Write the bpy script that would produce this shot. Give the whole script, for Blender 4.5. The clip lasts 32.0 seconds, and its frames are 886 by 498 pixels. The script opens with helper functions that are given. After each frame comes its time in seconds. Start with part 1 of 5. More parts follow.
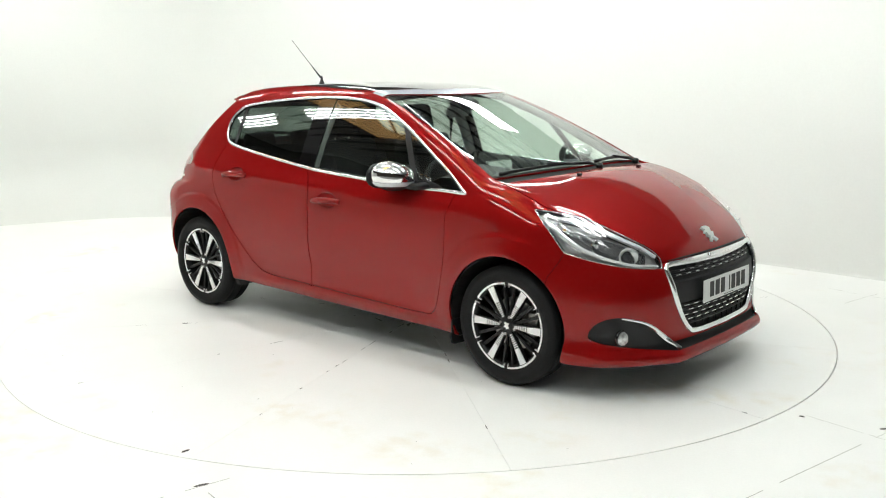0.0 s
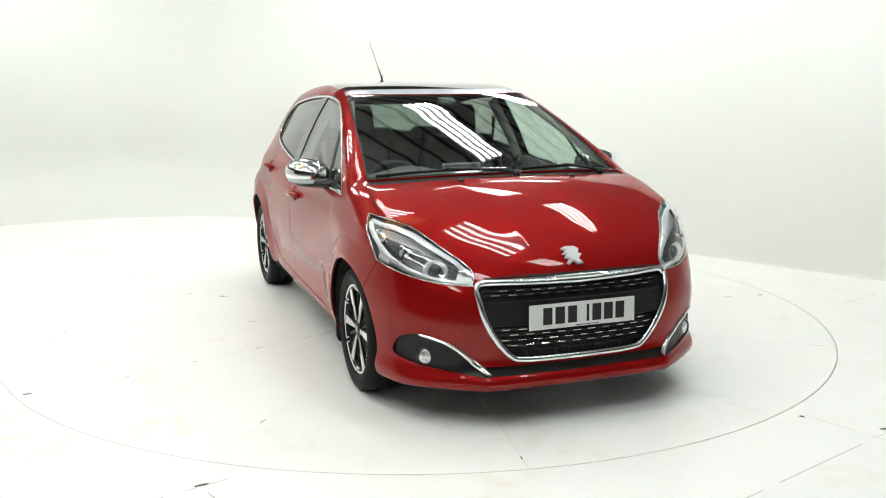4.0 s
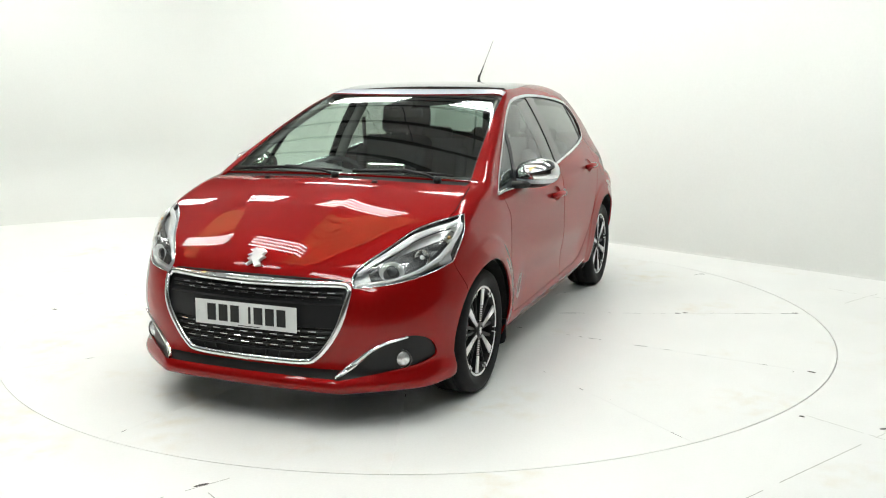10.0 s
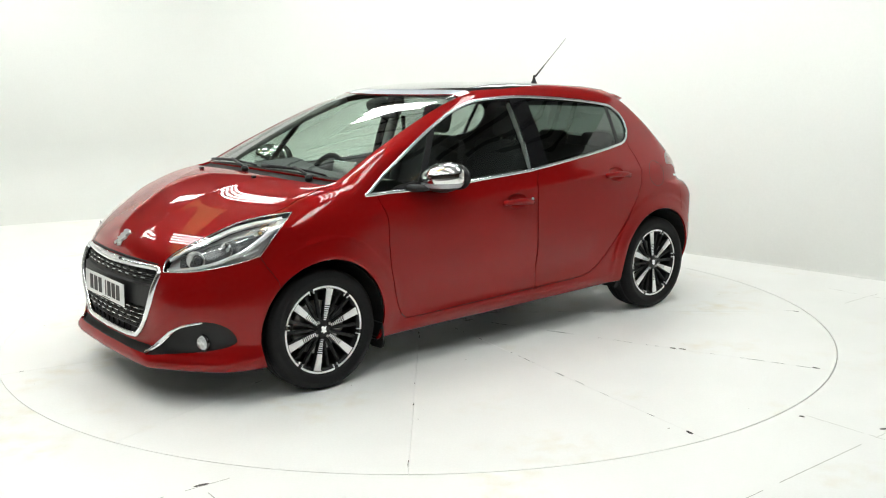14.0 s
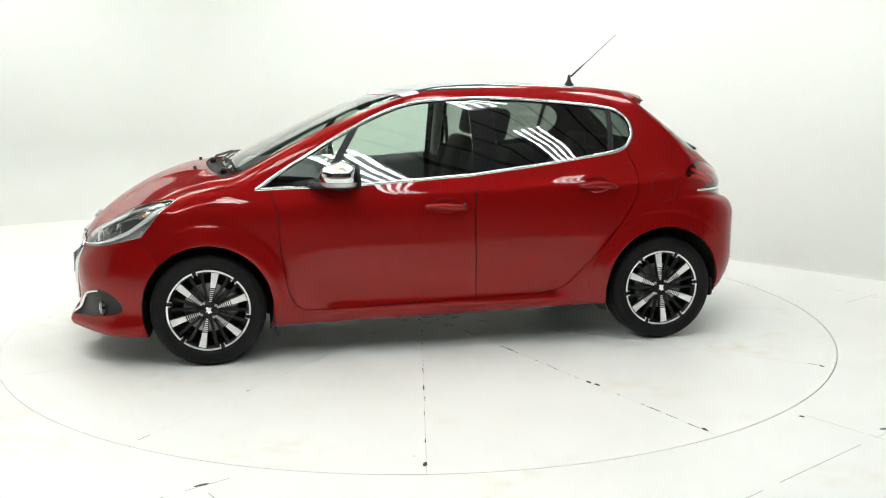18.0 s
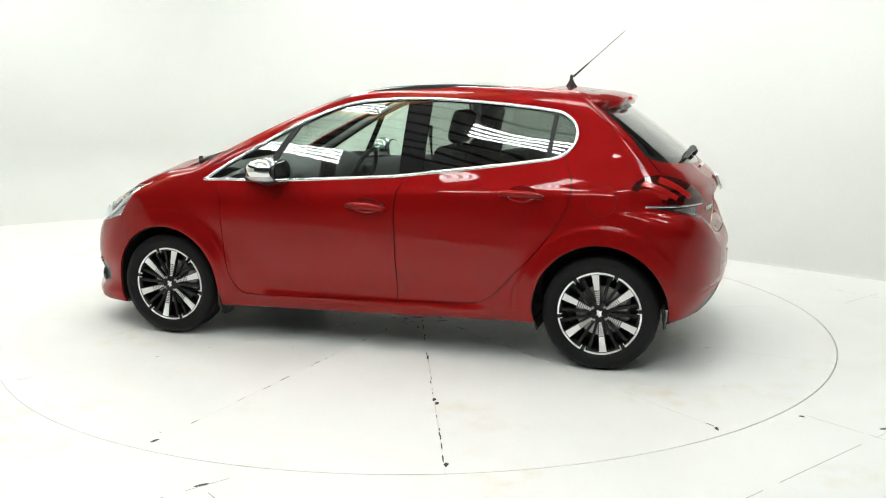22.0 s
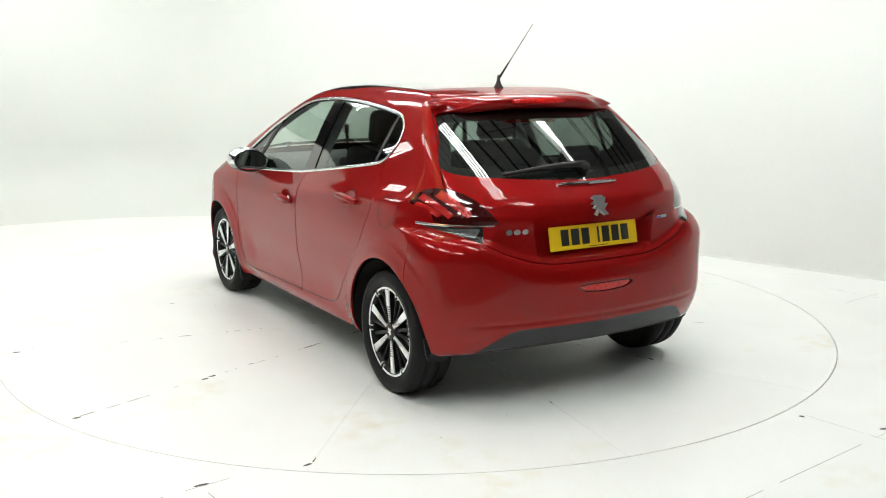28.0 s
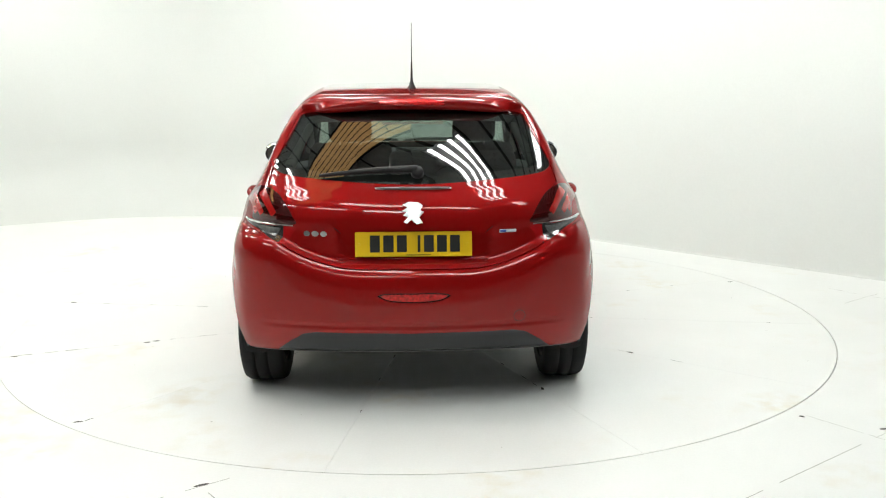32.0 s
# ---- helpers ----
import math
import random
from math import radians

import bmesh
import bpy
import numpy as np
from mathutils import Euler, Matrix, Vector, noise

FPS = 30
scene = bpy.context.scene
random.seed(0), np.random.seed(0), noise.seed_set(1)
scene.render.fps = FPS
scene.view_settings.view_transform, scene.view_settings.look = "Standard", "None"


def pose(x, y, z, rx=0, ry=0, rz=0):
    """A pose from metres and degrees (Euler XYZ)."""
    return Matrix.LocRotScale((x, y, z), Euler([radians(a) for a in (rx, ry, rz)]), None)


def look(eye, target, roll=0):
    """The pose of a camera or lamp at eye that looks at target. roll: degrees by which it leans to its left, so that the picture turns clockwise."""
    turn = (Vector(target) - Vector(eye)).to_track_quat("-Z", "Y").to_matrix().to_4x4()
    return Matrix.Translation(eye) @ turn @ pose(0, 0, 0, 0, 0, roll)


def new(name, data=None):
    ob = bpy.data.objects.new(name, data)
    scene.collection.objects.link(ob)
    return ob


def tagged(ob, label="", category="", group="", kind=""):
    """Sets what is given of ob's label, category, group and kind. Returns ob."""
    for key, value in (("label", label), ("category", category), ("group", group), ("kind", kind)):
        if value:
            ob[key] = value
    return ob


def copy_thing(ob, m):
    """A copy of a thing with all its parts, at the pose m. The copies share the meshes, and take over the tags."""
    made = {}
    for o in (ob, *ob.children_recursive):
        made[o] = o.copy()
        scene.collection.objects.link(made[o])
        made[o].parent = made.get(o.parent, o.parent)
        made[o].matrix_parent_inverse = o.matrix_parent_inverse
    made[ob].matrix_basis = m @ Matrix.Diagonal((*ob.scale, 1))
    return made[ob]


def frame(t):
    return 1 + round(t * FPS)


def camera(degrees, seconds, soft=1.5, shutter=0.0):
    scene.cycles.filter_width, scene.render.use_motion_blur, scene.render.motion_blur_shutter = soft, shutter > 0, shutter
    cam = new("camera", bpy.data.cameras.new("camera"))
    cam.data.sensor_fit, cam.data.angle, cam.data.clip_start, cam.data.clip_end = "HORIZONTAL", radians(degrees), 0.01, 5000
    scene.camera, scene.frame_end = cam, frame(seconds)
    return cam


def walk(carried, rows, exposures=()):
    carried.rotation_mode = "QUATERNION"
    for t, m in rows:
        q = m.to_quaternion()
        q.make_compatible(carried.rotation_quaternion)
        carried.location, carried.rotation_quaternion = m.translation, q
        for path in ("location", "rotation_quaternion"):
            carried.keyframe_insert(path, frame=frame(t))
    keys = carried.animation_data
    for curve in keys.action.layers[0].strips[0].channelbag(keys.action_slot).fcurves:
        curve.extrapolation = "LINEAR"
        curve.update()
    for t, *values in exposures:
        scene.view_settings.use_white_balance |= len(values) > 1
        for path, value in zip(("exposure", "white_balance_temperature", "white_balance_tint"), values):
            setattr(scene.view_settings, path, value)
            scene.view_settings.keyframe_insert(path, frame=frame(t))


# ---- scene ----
# ---- camera: stands still before the turntable ----
cam = camera(50.96, 32.0, 1.1)
EYE = Vector((0.0, -5.842, 1.507))
YAW, PITCH, ROLL = 0.0246, 0.1842, 0.0040
AHEAD = Vector((math.sin(YAW) * math.cos(PITCH), math.cos(YAW) * math.cos(PITCH), -math.sin(PITCH)))
VIEW = look(EYE, EYE + AHEAD, math.degrees(-ROLL))
walk(cam, [(0, VIEW), (32, VIEW)])

# ---- world: the dim air of the hall beyond the studio ----
world = bpy.data.worlds.new("world")
scene.world = world
world.use_nodes = True
world.node_tree.nodes["Background"].inputs[0].default_value = (0.75, 0.8, 0.85, 1)
world.node_tree.nodes["Background"].inputs[1].default_value = 0.05
scene.view_settings.exposure = 0.0
TUBE_GLOW = 27.2


# ---- materials ----
def material(name, colour, rough=0.5, metal=0.0, grain=0.0, grain_size=40.0, bump=0.0, stain=0.0, stain_size=3.0, **more):
    m = bpy.data.materials.new(name)
    m.use_nodes = True
    t = m.node_tree
    b = t.nodes["Principled BSDF"]
    b.inputs["Base Color"].default_value = (*colour, 1)
    b.inputs["Roughness"].default_value = rough
    b.inputs["Metallic"].default_value = metal
    for k, v in more.items():
        b.inputs[k.replace("_", " ")].default_value = v
    if grain or stain or bump:
        co = t.nodes.new("ShaderNodeTexCoord").outputs["Object"]

        def noise_at(size, detail):
            n = t.nodes.new("ShaderNodeTexNoise")
            n.inputs["Scale"].default_value, n.inputs["Detail"].default_value = size, detail
            t.links.new(co, n.inputs["Vector"])
            return n.outputs["Fac"]

        def spread(fac, low, high):
            r = t.nodes.new("ShaderNodeMapRange")
            r.inputs["From Min"].default_value, r.inputs["From Max"].default_value = 0.3, 0.7
            r.inputs["To Min"].default_value, r.inputs["To Max"].default_value = low, high
            t.links.new(fac, r.inputs["Value"])
            return r.outputs["Result"]

        fine, broad = noise_at(grain_size, 6), noise_at(stain_size, 4)
        mul = t.nodes.new("ShaderNodeMath")
        mul.operation = "MULTIPLY"
        t.links.new(spread(fine, 1 - grain, 1 + grain), mul.inputs[0])
        t.links.new(spread(broad, 1 - stain, 1 + stain * 0.5), mul.inputs[1])
        mix = t.nodes.new("ShaderNodeVectorMath")
        mix.operation = "SCALE"
        mix.inputs[0].default_value = colour
        t.links.new(mul.outputs[0], mix.inputs["Scale"])
        t.links.new(mix.outputs[0], b.inputs["Base Color"])
        t.links.new(spread(broad, rough * (1 - stain * 0.6), min(1, rough * (1 + stain * 0.6))), b.inputs["Roughness"])
        if bump:
            u = t.nodes.new("ShaderNodeBump")
            u.inputs["Strength"].default_value, u.inputs["Distance"].default_value = bump, 0.002
            t.links.new(fine, u.inputs["Height"])
            t.links.new(u.outputs[0], b.inputs["Normal"])
    return m


def glowing(name, colour, strength):
    m = bpy.data.materials.new(name)
    m.use_nodes = True
    b = m.node_tree.nodes["Principled BSDF"]
    b.inputs["Base Color"].default_value = (*colour, 1)
    b.inputs["Emission Color"].default_value = (*colour, 1)
    b.inputs["Emission Strength"].default_value = strength
    return m


def pane(name, tint, rough=0.0):
    """Thin glass: it tints what is seen through it and mirrors by its Fresnel gloss."""
    m = bpy.data.materials.new(name)
    m.use_nodes = True
    t = m.node_tree
    t.nodes.remove(t.nodes["Principled BSDF"])
    clear, gloss, mix, edge, power, fres = (t.nodes.new(n) for n in ("ShaderNodeBsdfTransparent", "ShaderNodeBsdfGlossy", "ShaderNodeMixShader", "ShaderNodeLayerWeight", "ShaderNodeMath", "ShaderNodeMath"))
    clear.inputs[0].default_value = (*tint, 1)
    gloss.inputs["Color"].default_value = (1, 1, 1, 1)
    gloss.inputs["Roughness"].default_value = rough
    edge.inputs["Blend"].default_value = 0.5
    power.operation, fres.operation = "POWER", "MULTIPLY_ADD"
    power.inputs[1].default_value = 4.6
    fres.inputs[1].default_value, fres.inputs[2].default_value = 0.92, 0.08
    t.links.new(edge.outputs["Facing"], power.inputs[0])
    t.links.new(power.outputs[0], fres.inputs[0])
    t.links.new(fres.outputs[0], mix.inputs[0])
    t.links.new(clear.outputs[0], mix.inputs[1])
    t.links.new(gloss.outputs[0], mix.inputs[2])
    t.links.new(mix.outputs[0], t.nodes["Material Output"].inputs[0])
    return m


PAINT = material("red_metallic_paint", (0.270, 0.0050, 0.0052), 0.40, 0.30, grain=0.05, grain_size=900, Coat_Weight=0.75, Coat_Roughness=0.012, Coat_IOR=1.48, Specular_IOR_Level=0.0)
BLACK_GLOSS = material("gloss_black", (0.006, 0.006, 0.007), 0.06, Coat_Weight=0.6)
BLACK_PLASTIC = material("black_plastic", (0.010, 0.010, 0.011), 0.42, Specular_IOR_Level=0.35, grain=0.15, grain_size=300, bump=0.1)
GREY_PLASTIC = material("dark_grey_plastic", (0.026, 0.027, 0.029), 0.45, Specular_IOR_Level=0.4, grain=0.1, grain_size=300, bump=0.1)
CAVITY = material("shut_line_black", (0.010, 0.009, 0.009), 0.8)
CHROME = material("chrome", (0.86, 0.87, 0.88), 0.05, 1.0)
SATIN = material("satin_chrome", (0.80, 0.81, 0.82), 0.20, 1.0)
EMBLEM_METAL = material("emblem_metal", (0.74, 0.74, 0.74), 0.28, 0.92)
SILVER = material("silver_trim", (0.64, 0.68, 0.74), 0.25, 0.25, Coat_Weight=0.5)
ALLOY = material("machined_alloy", (0.90, 0.90, 0.90), 0.34, 0.55, grain=0.05, grain_size=200)
RUBBER = material("tyre_rubber", (0.010, 0.010, 0.0105), 0.62, Specular_IOR_Level=0.2, grain=0.2, grain_size=120, bump=0.15, stain=0.2, stain_size=8)
RIM_BLACK = material("black_wheel_paint", (0.008, 0.008, 0.0085), 0.32, Specular_IOR_Level=0.3)
STEEL = material("brake_steel", (0.4, 0.39, 0.38), 0.35, 1.0, grain=0.1, grain_size=90)
FABRIC = material("dark_seat_fabric", (0.013, 0.0135, 0.015), 0.9, grain=0.25, grain_size=250, bump=0.3)
TRIM_GREY = material("grey_cabin_trim", (0.065, 0.068, 0.072), 0.6, grain=0.1, grain_size=200, bump=0.2)
LINING = material("pale_roof_lining", (0.35, 0.35, 0.34), 0.9, grain=0.1, grain_size=200)
GLASS = pane("window_glass", (0.80, 0.91, 0.845))
TINTED = pane("tinted_window_glass", (0.26, 0.32, 0.29))
TINTED_SIDE = pane("tinted_side_glass", (0.42, 0.47, 0.44))
CLEAR = pane("clear_lamp_lens", (0.97, 0.98, 0.98))
RED_LENS = material("red_lamp_lens", (0.34, 0.006, 0.008), 0.18, Coat_Weight=0.4, Coat_Roughness=0.02)
RED_BRIGHT = material("bright_red_lamp_bar", (0.46, 0.011, 0.009), 0.20, 0.15, grain=0.25, grain_size=120, Coat_Weight=0.8)
FACET_RED = material("faceted_red_lens", (0.58, 0.010, 0.010), 0.22, 0.25, grain=0.5, grain_size=70, bump=0.6, Coat_Weight=0.8)
BRAKE_RED = material("bright_brake_lens", (0.80, 0.012, 0.012), 0.2, 0.1, grain=0.25, grain_size=60, Coat_Weight=0.6)
SMOKED = material("smoked_red_lamp_lens", (0.040, 0.0015, 0.0018), 0.05, Coat_Weight=1.0)
SMOKED_CLEAR = material("smoked_clear_lens", (0.035, 0.032, 0.032), 0.10, 0.3, Coat_Weight=1.0)
CLEAR_LENS = material("ribbed_clear_lens", (0.20, 0.205, 0.205), 0.12, 0.5, grain=0.3, grain_size=80, bump=0.5, Coat_Weight=1.0)
UNDERSEAL = material("grey_underseal", (0.10, 0.10, 0.10), 0.8, grain=0.2, grain_size=30)
WHITE_PLATE = material("white_plate", (0.72, 0.73, 0.72), 0.35)
YELLOW_PLATE = material("yellow_plate", (0.78, 0.50, 0.01), 0.35)
INK = material("black_plate_ink", (0.01, 0.01, 0.01), 0.5)
WHITE_WALL = material("white_studio_paint", (0.73, 0.74, 0.715), 0.55, grain=0.012, grain_size=60, stain=0.015, stain_size=0.8)
WHITE_FLOOR = material("white_floor_paint", (0.875, 0.88, 0.86), 0.38, grain=0.015, grain_size=90, stain=0.03, stain_size=1.6)


def add_wear(m, tan, size, fine):
    """Soft tan wear in broken patches over a painted floor."""
    t = m.node_tree
    b = t.nodes["Principled BSDF"]
    old = b.inputs["Base Color"].links[0].from_socket
    co = t.nodes.new("ShaderNodeTexCoord").outputs["Object"]
    facs = []
    for scale, lo, hi in ((size, 0.55, 0.78), (fine, 0.42, 0.72)):
        n, r = t.nodes.new("ShaderNodeTexNoise"), t.nodes.new("ShaderNodeMapRange")
        n.inputs["Scale"].default_value, n.inputs["Detail"].default_value = scale, 7
        r.inputs["From Min"].default_value, r.inputs["From Max"].default_value = lo, hi
        t.links.new(co, n.inputs["Vector"])
        t.links.new(n.outputs["Fac"], r.inputs["Value"])
        facs.append(r.outputs["Result"])
    mul, mix = t.nodes.new("ShaderNodeMath"), t.nodes.new("ShaderNodeMix")
    mul.operation, mix.data_type = "MULTIPLY", "RGBA"
    t.links.new(facs[0], mul.inputs[0])
    t.links.new(facs[1], mul.inputs[1])
    t.links.new(mul.outputs[0], mix.inputs["Factor"])
    t.links.new(old, mix.inputs["A"])
    mix.inputs["B"].default_value = (*tan, 1)
    t.links.new(mix.outputs["Result"], b.inputs["Base Color"])


add_wear(WHITE_FLOOR, (0.74, 0.66, 0.50), 1.5, 9.0)
SEAM = material("dirty_floor_joint", (0.42, 0.41, 0.38), 0.8, grain=0.3, grain_size=30)
SCUFF = material("scuffed_floor_mark", (0.05, 0.048, 0.045), 0.8, grain=0.3, grain_size=60)
HALL = material("grey_hall_sheeting", (0.74, 0.75, 0.75), 0.7, grain=0.1, grain_size=8)
HALL_WALL = material("hall_block_wall", (0.13, 0.115, 0.10), 0.85, grain=0.15, grain_size=6, stain=0.2)
PURLIN = material("dark_purlin", (0.05, 0.05, 0.052), 0.7, grain=0.2, grain_size=8)
CONCRETE = material("grey_concrete", (0.30, 0.29, 0.28), 0.8, grain=0.15, grain_size=12, stain=0.2, stain_size=1.5)
TUBE = glowing("lit_tube", (0.955, 1.0, 0.97), TUBE_GLOW)
ROOFLIGHT = glowing("yellowed_rooflight", (1.0, 0.60, 0.24), 1.7)
FITTING = material("grey_lamp_fitting", (0.16, 0.16, 0.16), 0.5, grain=0.1, grain_size=30)


# ---- mesh helpers ----
def link_mesh(name, verts, faces, mat, parent=None, label="", normals=None, smooth=False):
    me = bpy.data.meshes.new(name)
    me.from_pydata([tuple(map(float, v)) for v in verts], [], [tuple(map(int, f)) for f in faces])
    me.materials.append(mat)
    if smooth or normals is not None:
        me.polygons.foreach_set("use_smooth", [True] * len(me.polygons))
    me.update()
    if normals is not None:
        me.normals_split_custom_set_from_vertices([tuple(map(float, n)) for n in normals])
    ob = new(name, me)
    if parent is not None:
        ob.parent = parent
    if label:
        ob["label"] = label
    return ob


def part(name, bm, mat, parent, label="", smooth=False):
    me = bpy.data.meshes.new(name)
    bm.to_mesh(me)
    bm.free()
    me.materials.append(mat)
    if smooth:
        me.polygons.foreach_set("use_smooth", [True] * len(me.polygons))
    ob = new(name, me)
    if parent is not None:
        ob.parent = parent
    if label:
        ob["label"] = label
    return ob


def box_bm(sx, sy, sz, m=None, bevel=0.0, segments=2, bm=None):
    bm = bm or bmesh.new()
    got = bmesh.ops.create_cube(bm, size=1.0, matrix=(m or Matrix()) @ Matrix.Diagonal((sx, sy, sz, 1)))
    if bevel:
        edges = list({e for v in got["verts"] for e in v.link_edges})
        bmesh.ops.bevel(bm, geom=edges, offset=bevel, segments=segments, affect="EDGES", profile=0.5)
    return bm


def cyl_bm(r1, r2, depth, m=None, n=32, bevel=0.0, bm=None):
    bm = bm or bmesh.new()
    got = bmesh.ops.create_cone(bm, cap_ends=True, segments=n, radius1=r1, radius2=r2, depth=depth, matrix=m or Matrix())
    if bevel:
        rims = [e for e in {e for v in got["verts"] for e in v.link_edges} if any(len(f.verts) > 4 for f in e.link_faces)]
        bmesh.ops.bevel(bm, geom=rims, offset=bevel, segments=2, affect="EDGES")
    return bm


def lathe_bm(profile, n=64, m=None):
    """Turn (radius, height) points round the y axis."""
    bm = bmesh.new()
    rings = []
    for r, h in profile:
        rings.append([bm.verts.new((r * math.cos(2 * math.pi * i / n), h, r * math.sin(2 * math.pi * i / n))) for i in range(n)])
    for a, b in zip(rings, rings[1:]):
        for i in range(n):
            bm.faces.new((a[i], a[(i + 1) % n], b[(i + 1) % n], b[i]))
    bmesh.ops.recalc_face_normals(bm, faces=bm.faces)
    if m:
        bm.transform(m)
    return bm


def tube_bm(points, r, n=8, closed=False, flat=1.0):
    """A round bar along points."""
    bm = bmesh.new()
    pts = [Vector(p) for p in points]
    rings = []
    for i, p in enumerate(pts):
        a = pts[i - 1] if (i or closed) else p
        b = pts[(i + 1) % len(pts)] if (i + 1 < len(pts) or closed) else p
        d = (b - a).normalized()
        side = d.cross(Vector((0, 0, 1)))
        side = side.normalized() if side.length > 1e-3 else Vector((1, 0, 0))
        up = side.cross(d).normalized()
        rr = r(i / max(1, len(pts) - 1)) if callable(r) else r
        rings.append([bm.verts.new(p + (side * math.cos(k) + up * math.sin(k) * flat) * rr) for k in [2 * math.pi * j / n for j in range(n)]])
    loop = list(zip(rings, rings[1:])) + ([(rings[-1], rings[0])] if closed else [])
    for a, b in loop:
        for j in range(n):
            bm.faces.new((a[j], a[(j + 1) % n], b[(j + 1) % n], b[j]))
    if not closed:
        bm.faces.new(rings[0][::-1])
        bm.faces.new(rings[-1])
    bmesh.ops.recalc_face_normals(bm, faces=bm.faces)
    return bm


def prism_bm(outline, depth, m=None, bevel=0.0):
    """A flat outline (x, y) given depth along z."""
    bm = bmesh.new()
    low = [bm.verts.new((x, y, 0)) for x, y in outline]
    top = [bm.verts.new((x, y, depth)) for x, y in outline]
    n = len(outline)
    bm.faces.new(low[::-1])
    bm.faces.new(top)
    for i in range(n):
        bm.faces.new((low[i], low[(i + 1) % n], top[(i + 1) % n], top[i]))
    bmesh.ops.recalc_face_normals(bm, faces=bm.faces)
    if bevel:
        bmesh.ops.bevel(bm, geom=[e for e in bm.edges if all(v in top for v in e.verts)], offset=bevel, segments=2, affect="EDGES")
    if m:
        bm.transform(m)
    return bm


# ---- the setting: studio floor, curved white wall, hall above ----
def spline(points, n=8, closed=False):
    """Catmull-Rom through a few points."""
    p = np.array(points, float)
    k = len(p)
    out = []
    for i in range(k if closed else k - 1):
        a, b, c, d = (p[(i + j) % k] if closed else p[min(max(i + j, 0), k - 1)] for j in (-1, 0, 1, 2))
        for t in np.arange(n) / n:
            out.append(0.5 * (2 * b + (c - a) * t + (2 * a - 5 * b + 4 * c - d) * t * t + (3 * b - a - 3 * c + d) * t ** 3))
    if not closed:
        out.append(p[-1])
    return np.array(out)


DISC_R = 2.483


def build_floor():
    bm = bmesh.new()
    n = 160
    inner = [bm.verts.new(((DISC_R + 0.0042) * math.cos(2 * math.pi * i / n) + 0.0020, (DISC_R + 0.0042) * math.sin(2 * math.pi * i / n) - 0.0012, 0)) for i in range(n)]
    outer = []
    for i in range(n):
        c, s = math.cos(2 * math.pi * i / n), math.sin(2 * math.pi * i / n)
        k = 11.8 / max(abs(c), abs(s))
        k = min(k, 3.9 / max(-s, 0.01))
        outer.append(bm.verts.new((c * k, s * k, 0)))
    for i in range(n):
        bm.faces.new((inner[i], inner[(i + 1) % n], outer[(i + 1) % n], outer[i]))
    lip = [bm.verts.new((v.co.x, v.co.y, -0.05)) for v in inner]
    for i in range(n):
        bm.faces.new((lip[i], lip[(i + 1) % n], inner[(i + 1) % n], inner[i]))
    bmesh.ops.recalc_face_normals(bm, faces=bm.faces)
    fl = part("floor", bm, WHITE_FLOOR, None, "white painted studio floor with fine joints and scuffs")
    tagged(fl, category="floor", kind="structure")
    slab = part("hall_floor", box_bm(24, 24, 0.1, pose(0, 0, -0.13)), CONCRETE, None, "grey concrete floor of the hall")
    tagged(slab, category="floor", kind="structure")
    pit = part("turntable_pit", cyl_bm(DISC_R + 0.02, DISC_R + 0.02, 0.02, pose(0, 0, -0.06), 96), SEAM, None, "grey recess under the turntable rim")
    tagged(pit, category="floor", kind="structure")
    return fl


build_floor()


def floor_joints():
    """Fine board joints and two dark marks on the fixed floor round the turntable."""
    rng = random.Random(3)
    a, nrm = Vector((0.80, 0.59, 0)).normalized(), Vector((-0.59, 0.80, 0)).normalized()
    bm = bmesh.new()
    for d, o, offsets in ((a, nrm, [-1.572 - 1.32 * k for k in range(0, 2)] + [-1.572 + 1.32 * k for k in range(1, 5)]), (nrm, a, [0.25 - 2.44, 0.25, 0.25 + 2.44])):
        for off in offsets:
            t = -6.0
            while t < 5.0:
                length = rng.uniform(0.15, 0.6)
                p, q = o * off + d * t, o * off + d * (t + length)
                if p.length > DISC_R + 0.03 and q.length > DISC_R + 0.03 and max(p.y, q.y) < 0.6 and min(p.y, q.y) > -3.8 and abs(p.x) < 4 and p.x + p.y < 3.6:
                    w = o * rng.uniform(0.0010, 0.0024)
                    bm.faces.new([bm.verts.new(v + Vector((0, 0, 0.001))) for v in (p - w, q - w, q + w, p + w)])
                t += length + rng.uniform(0.0, 0.12)
    j = part("floor_joints", bm, SEAM, None, "fine grey joints between the floor boards")
    tagged(j, category="floor joint", kind="structure")
    for x, y, length, ang in ((-0.825, -2.552, 0.075, 0.55), (1.992, -2.088, 0.05, 0.2), (1.70, -1.93, 0.03, -0.7), (-2.45, -0.95, 0.03, 0.3)):
        bm = bmesh.new()
        ring = []
        for i in range(10):
            b, k = 2 * math.pi * i / 10, rng.uniform(0.6, 1.1)
            px, py = length / 2 * k * math.cos(b), 0.010 * k * math.sin(b)
            ring.append(bm.verts.new((x + px * math.cos(ang) - py * math.sin(ang), y + px * math.sin(ang) + py * math.cos(ang), 0.0016)))
        bm.faces.new(ring)
        tagged(part("floor_mark", bm, SCUFF, None, "small dark scuff on the white floor"), category="floor mark", kind="structure")


floor_joints()

# the white wall: a sharp foot on one side, a soft cove along the back
WALL_PLAN = spline([(-8.6, -3.6), (-7.6, 0.6), (-5.9, 3.35), (-4.2, 4.7), (-2.6, 5.1), (-0.9, 4.75), (0.3, 3.95), (1.0, 3.24), (1.87, 2.37), (3.44, 0.80), (5.1, -0.86), (7.6, -3.4)], 12)


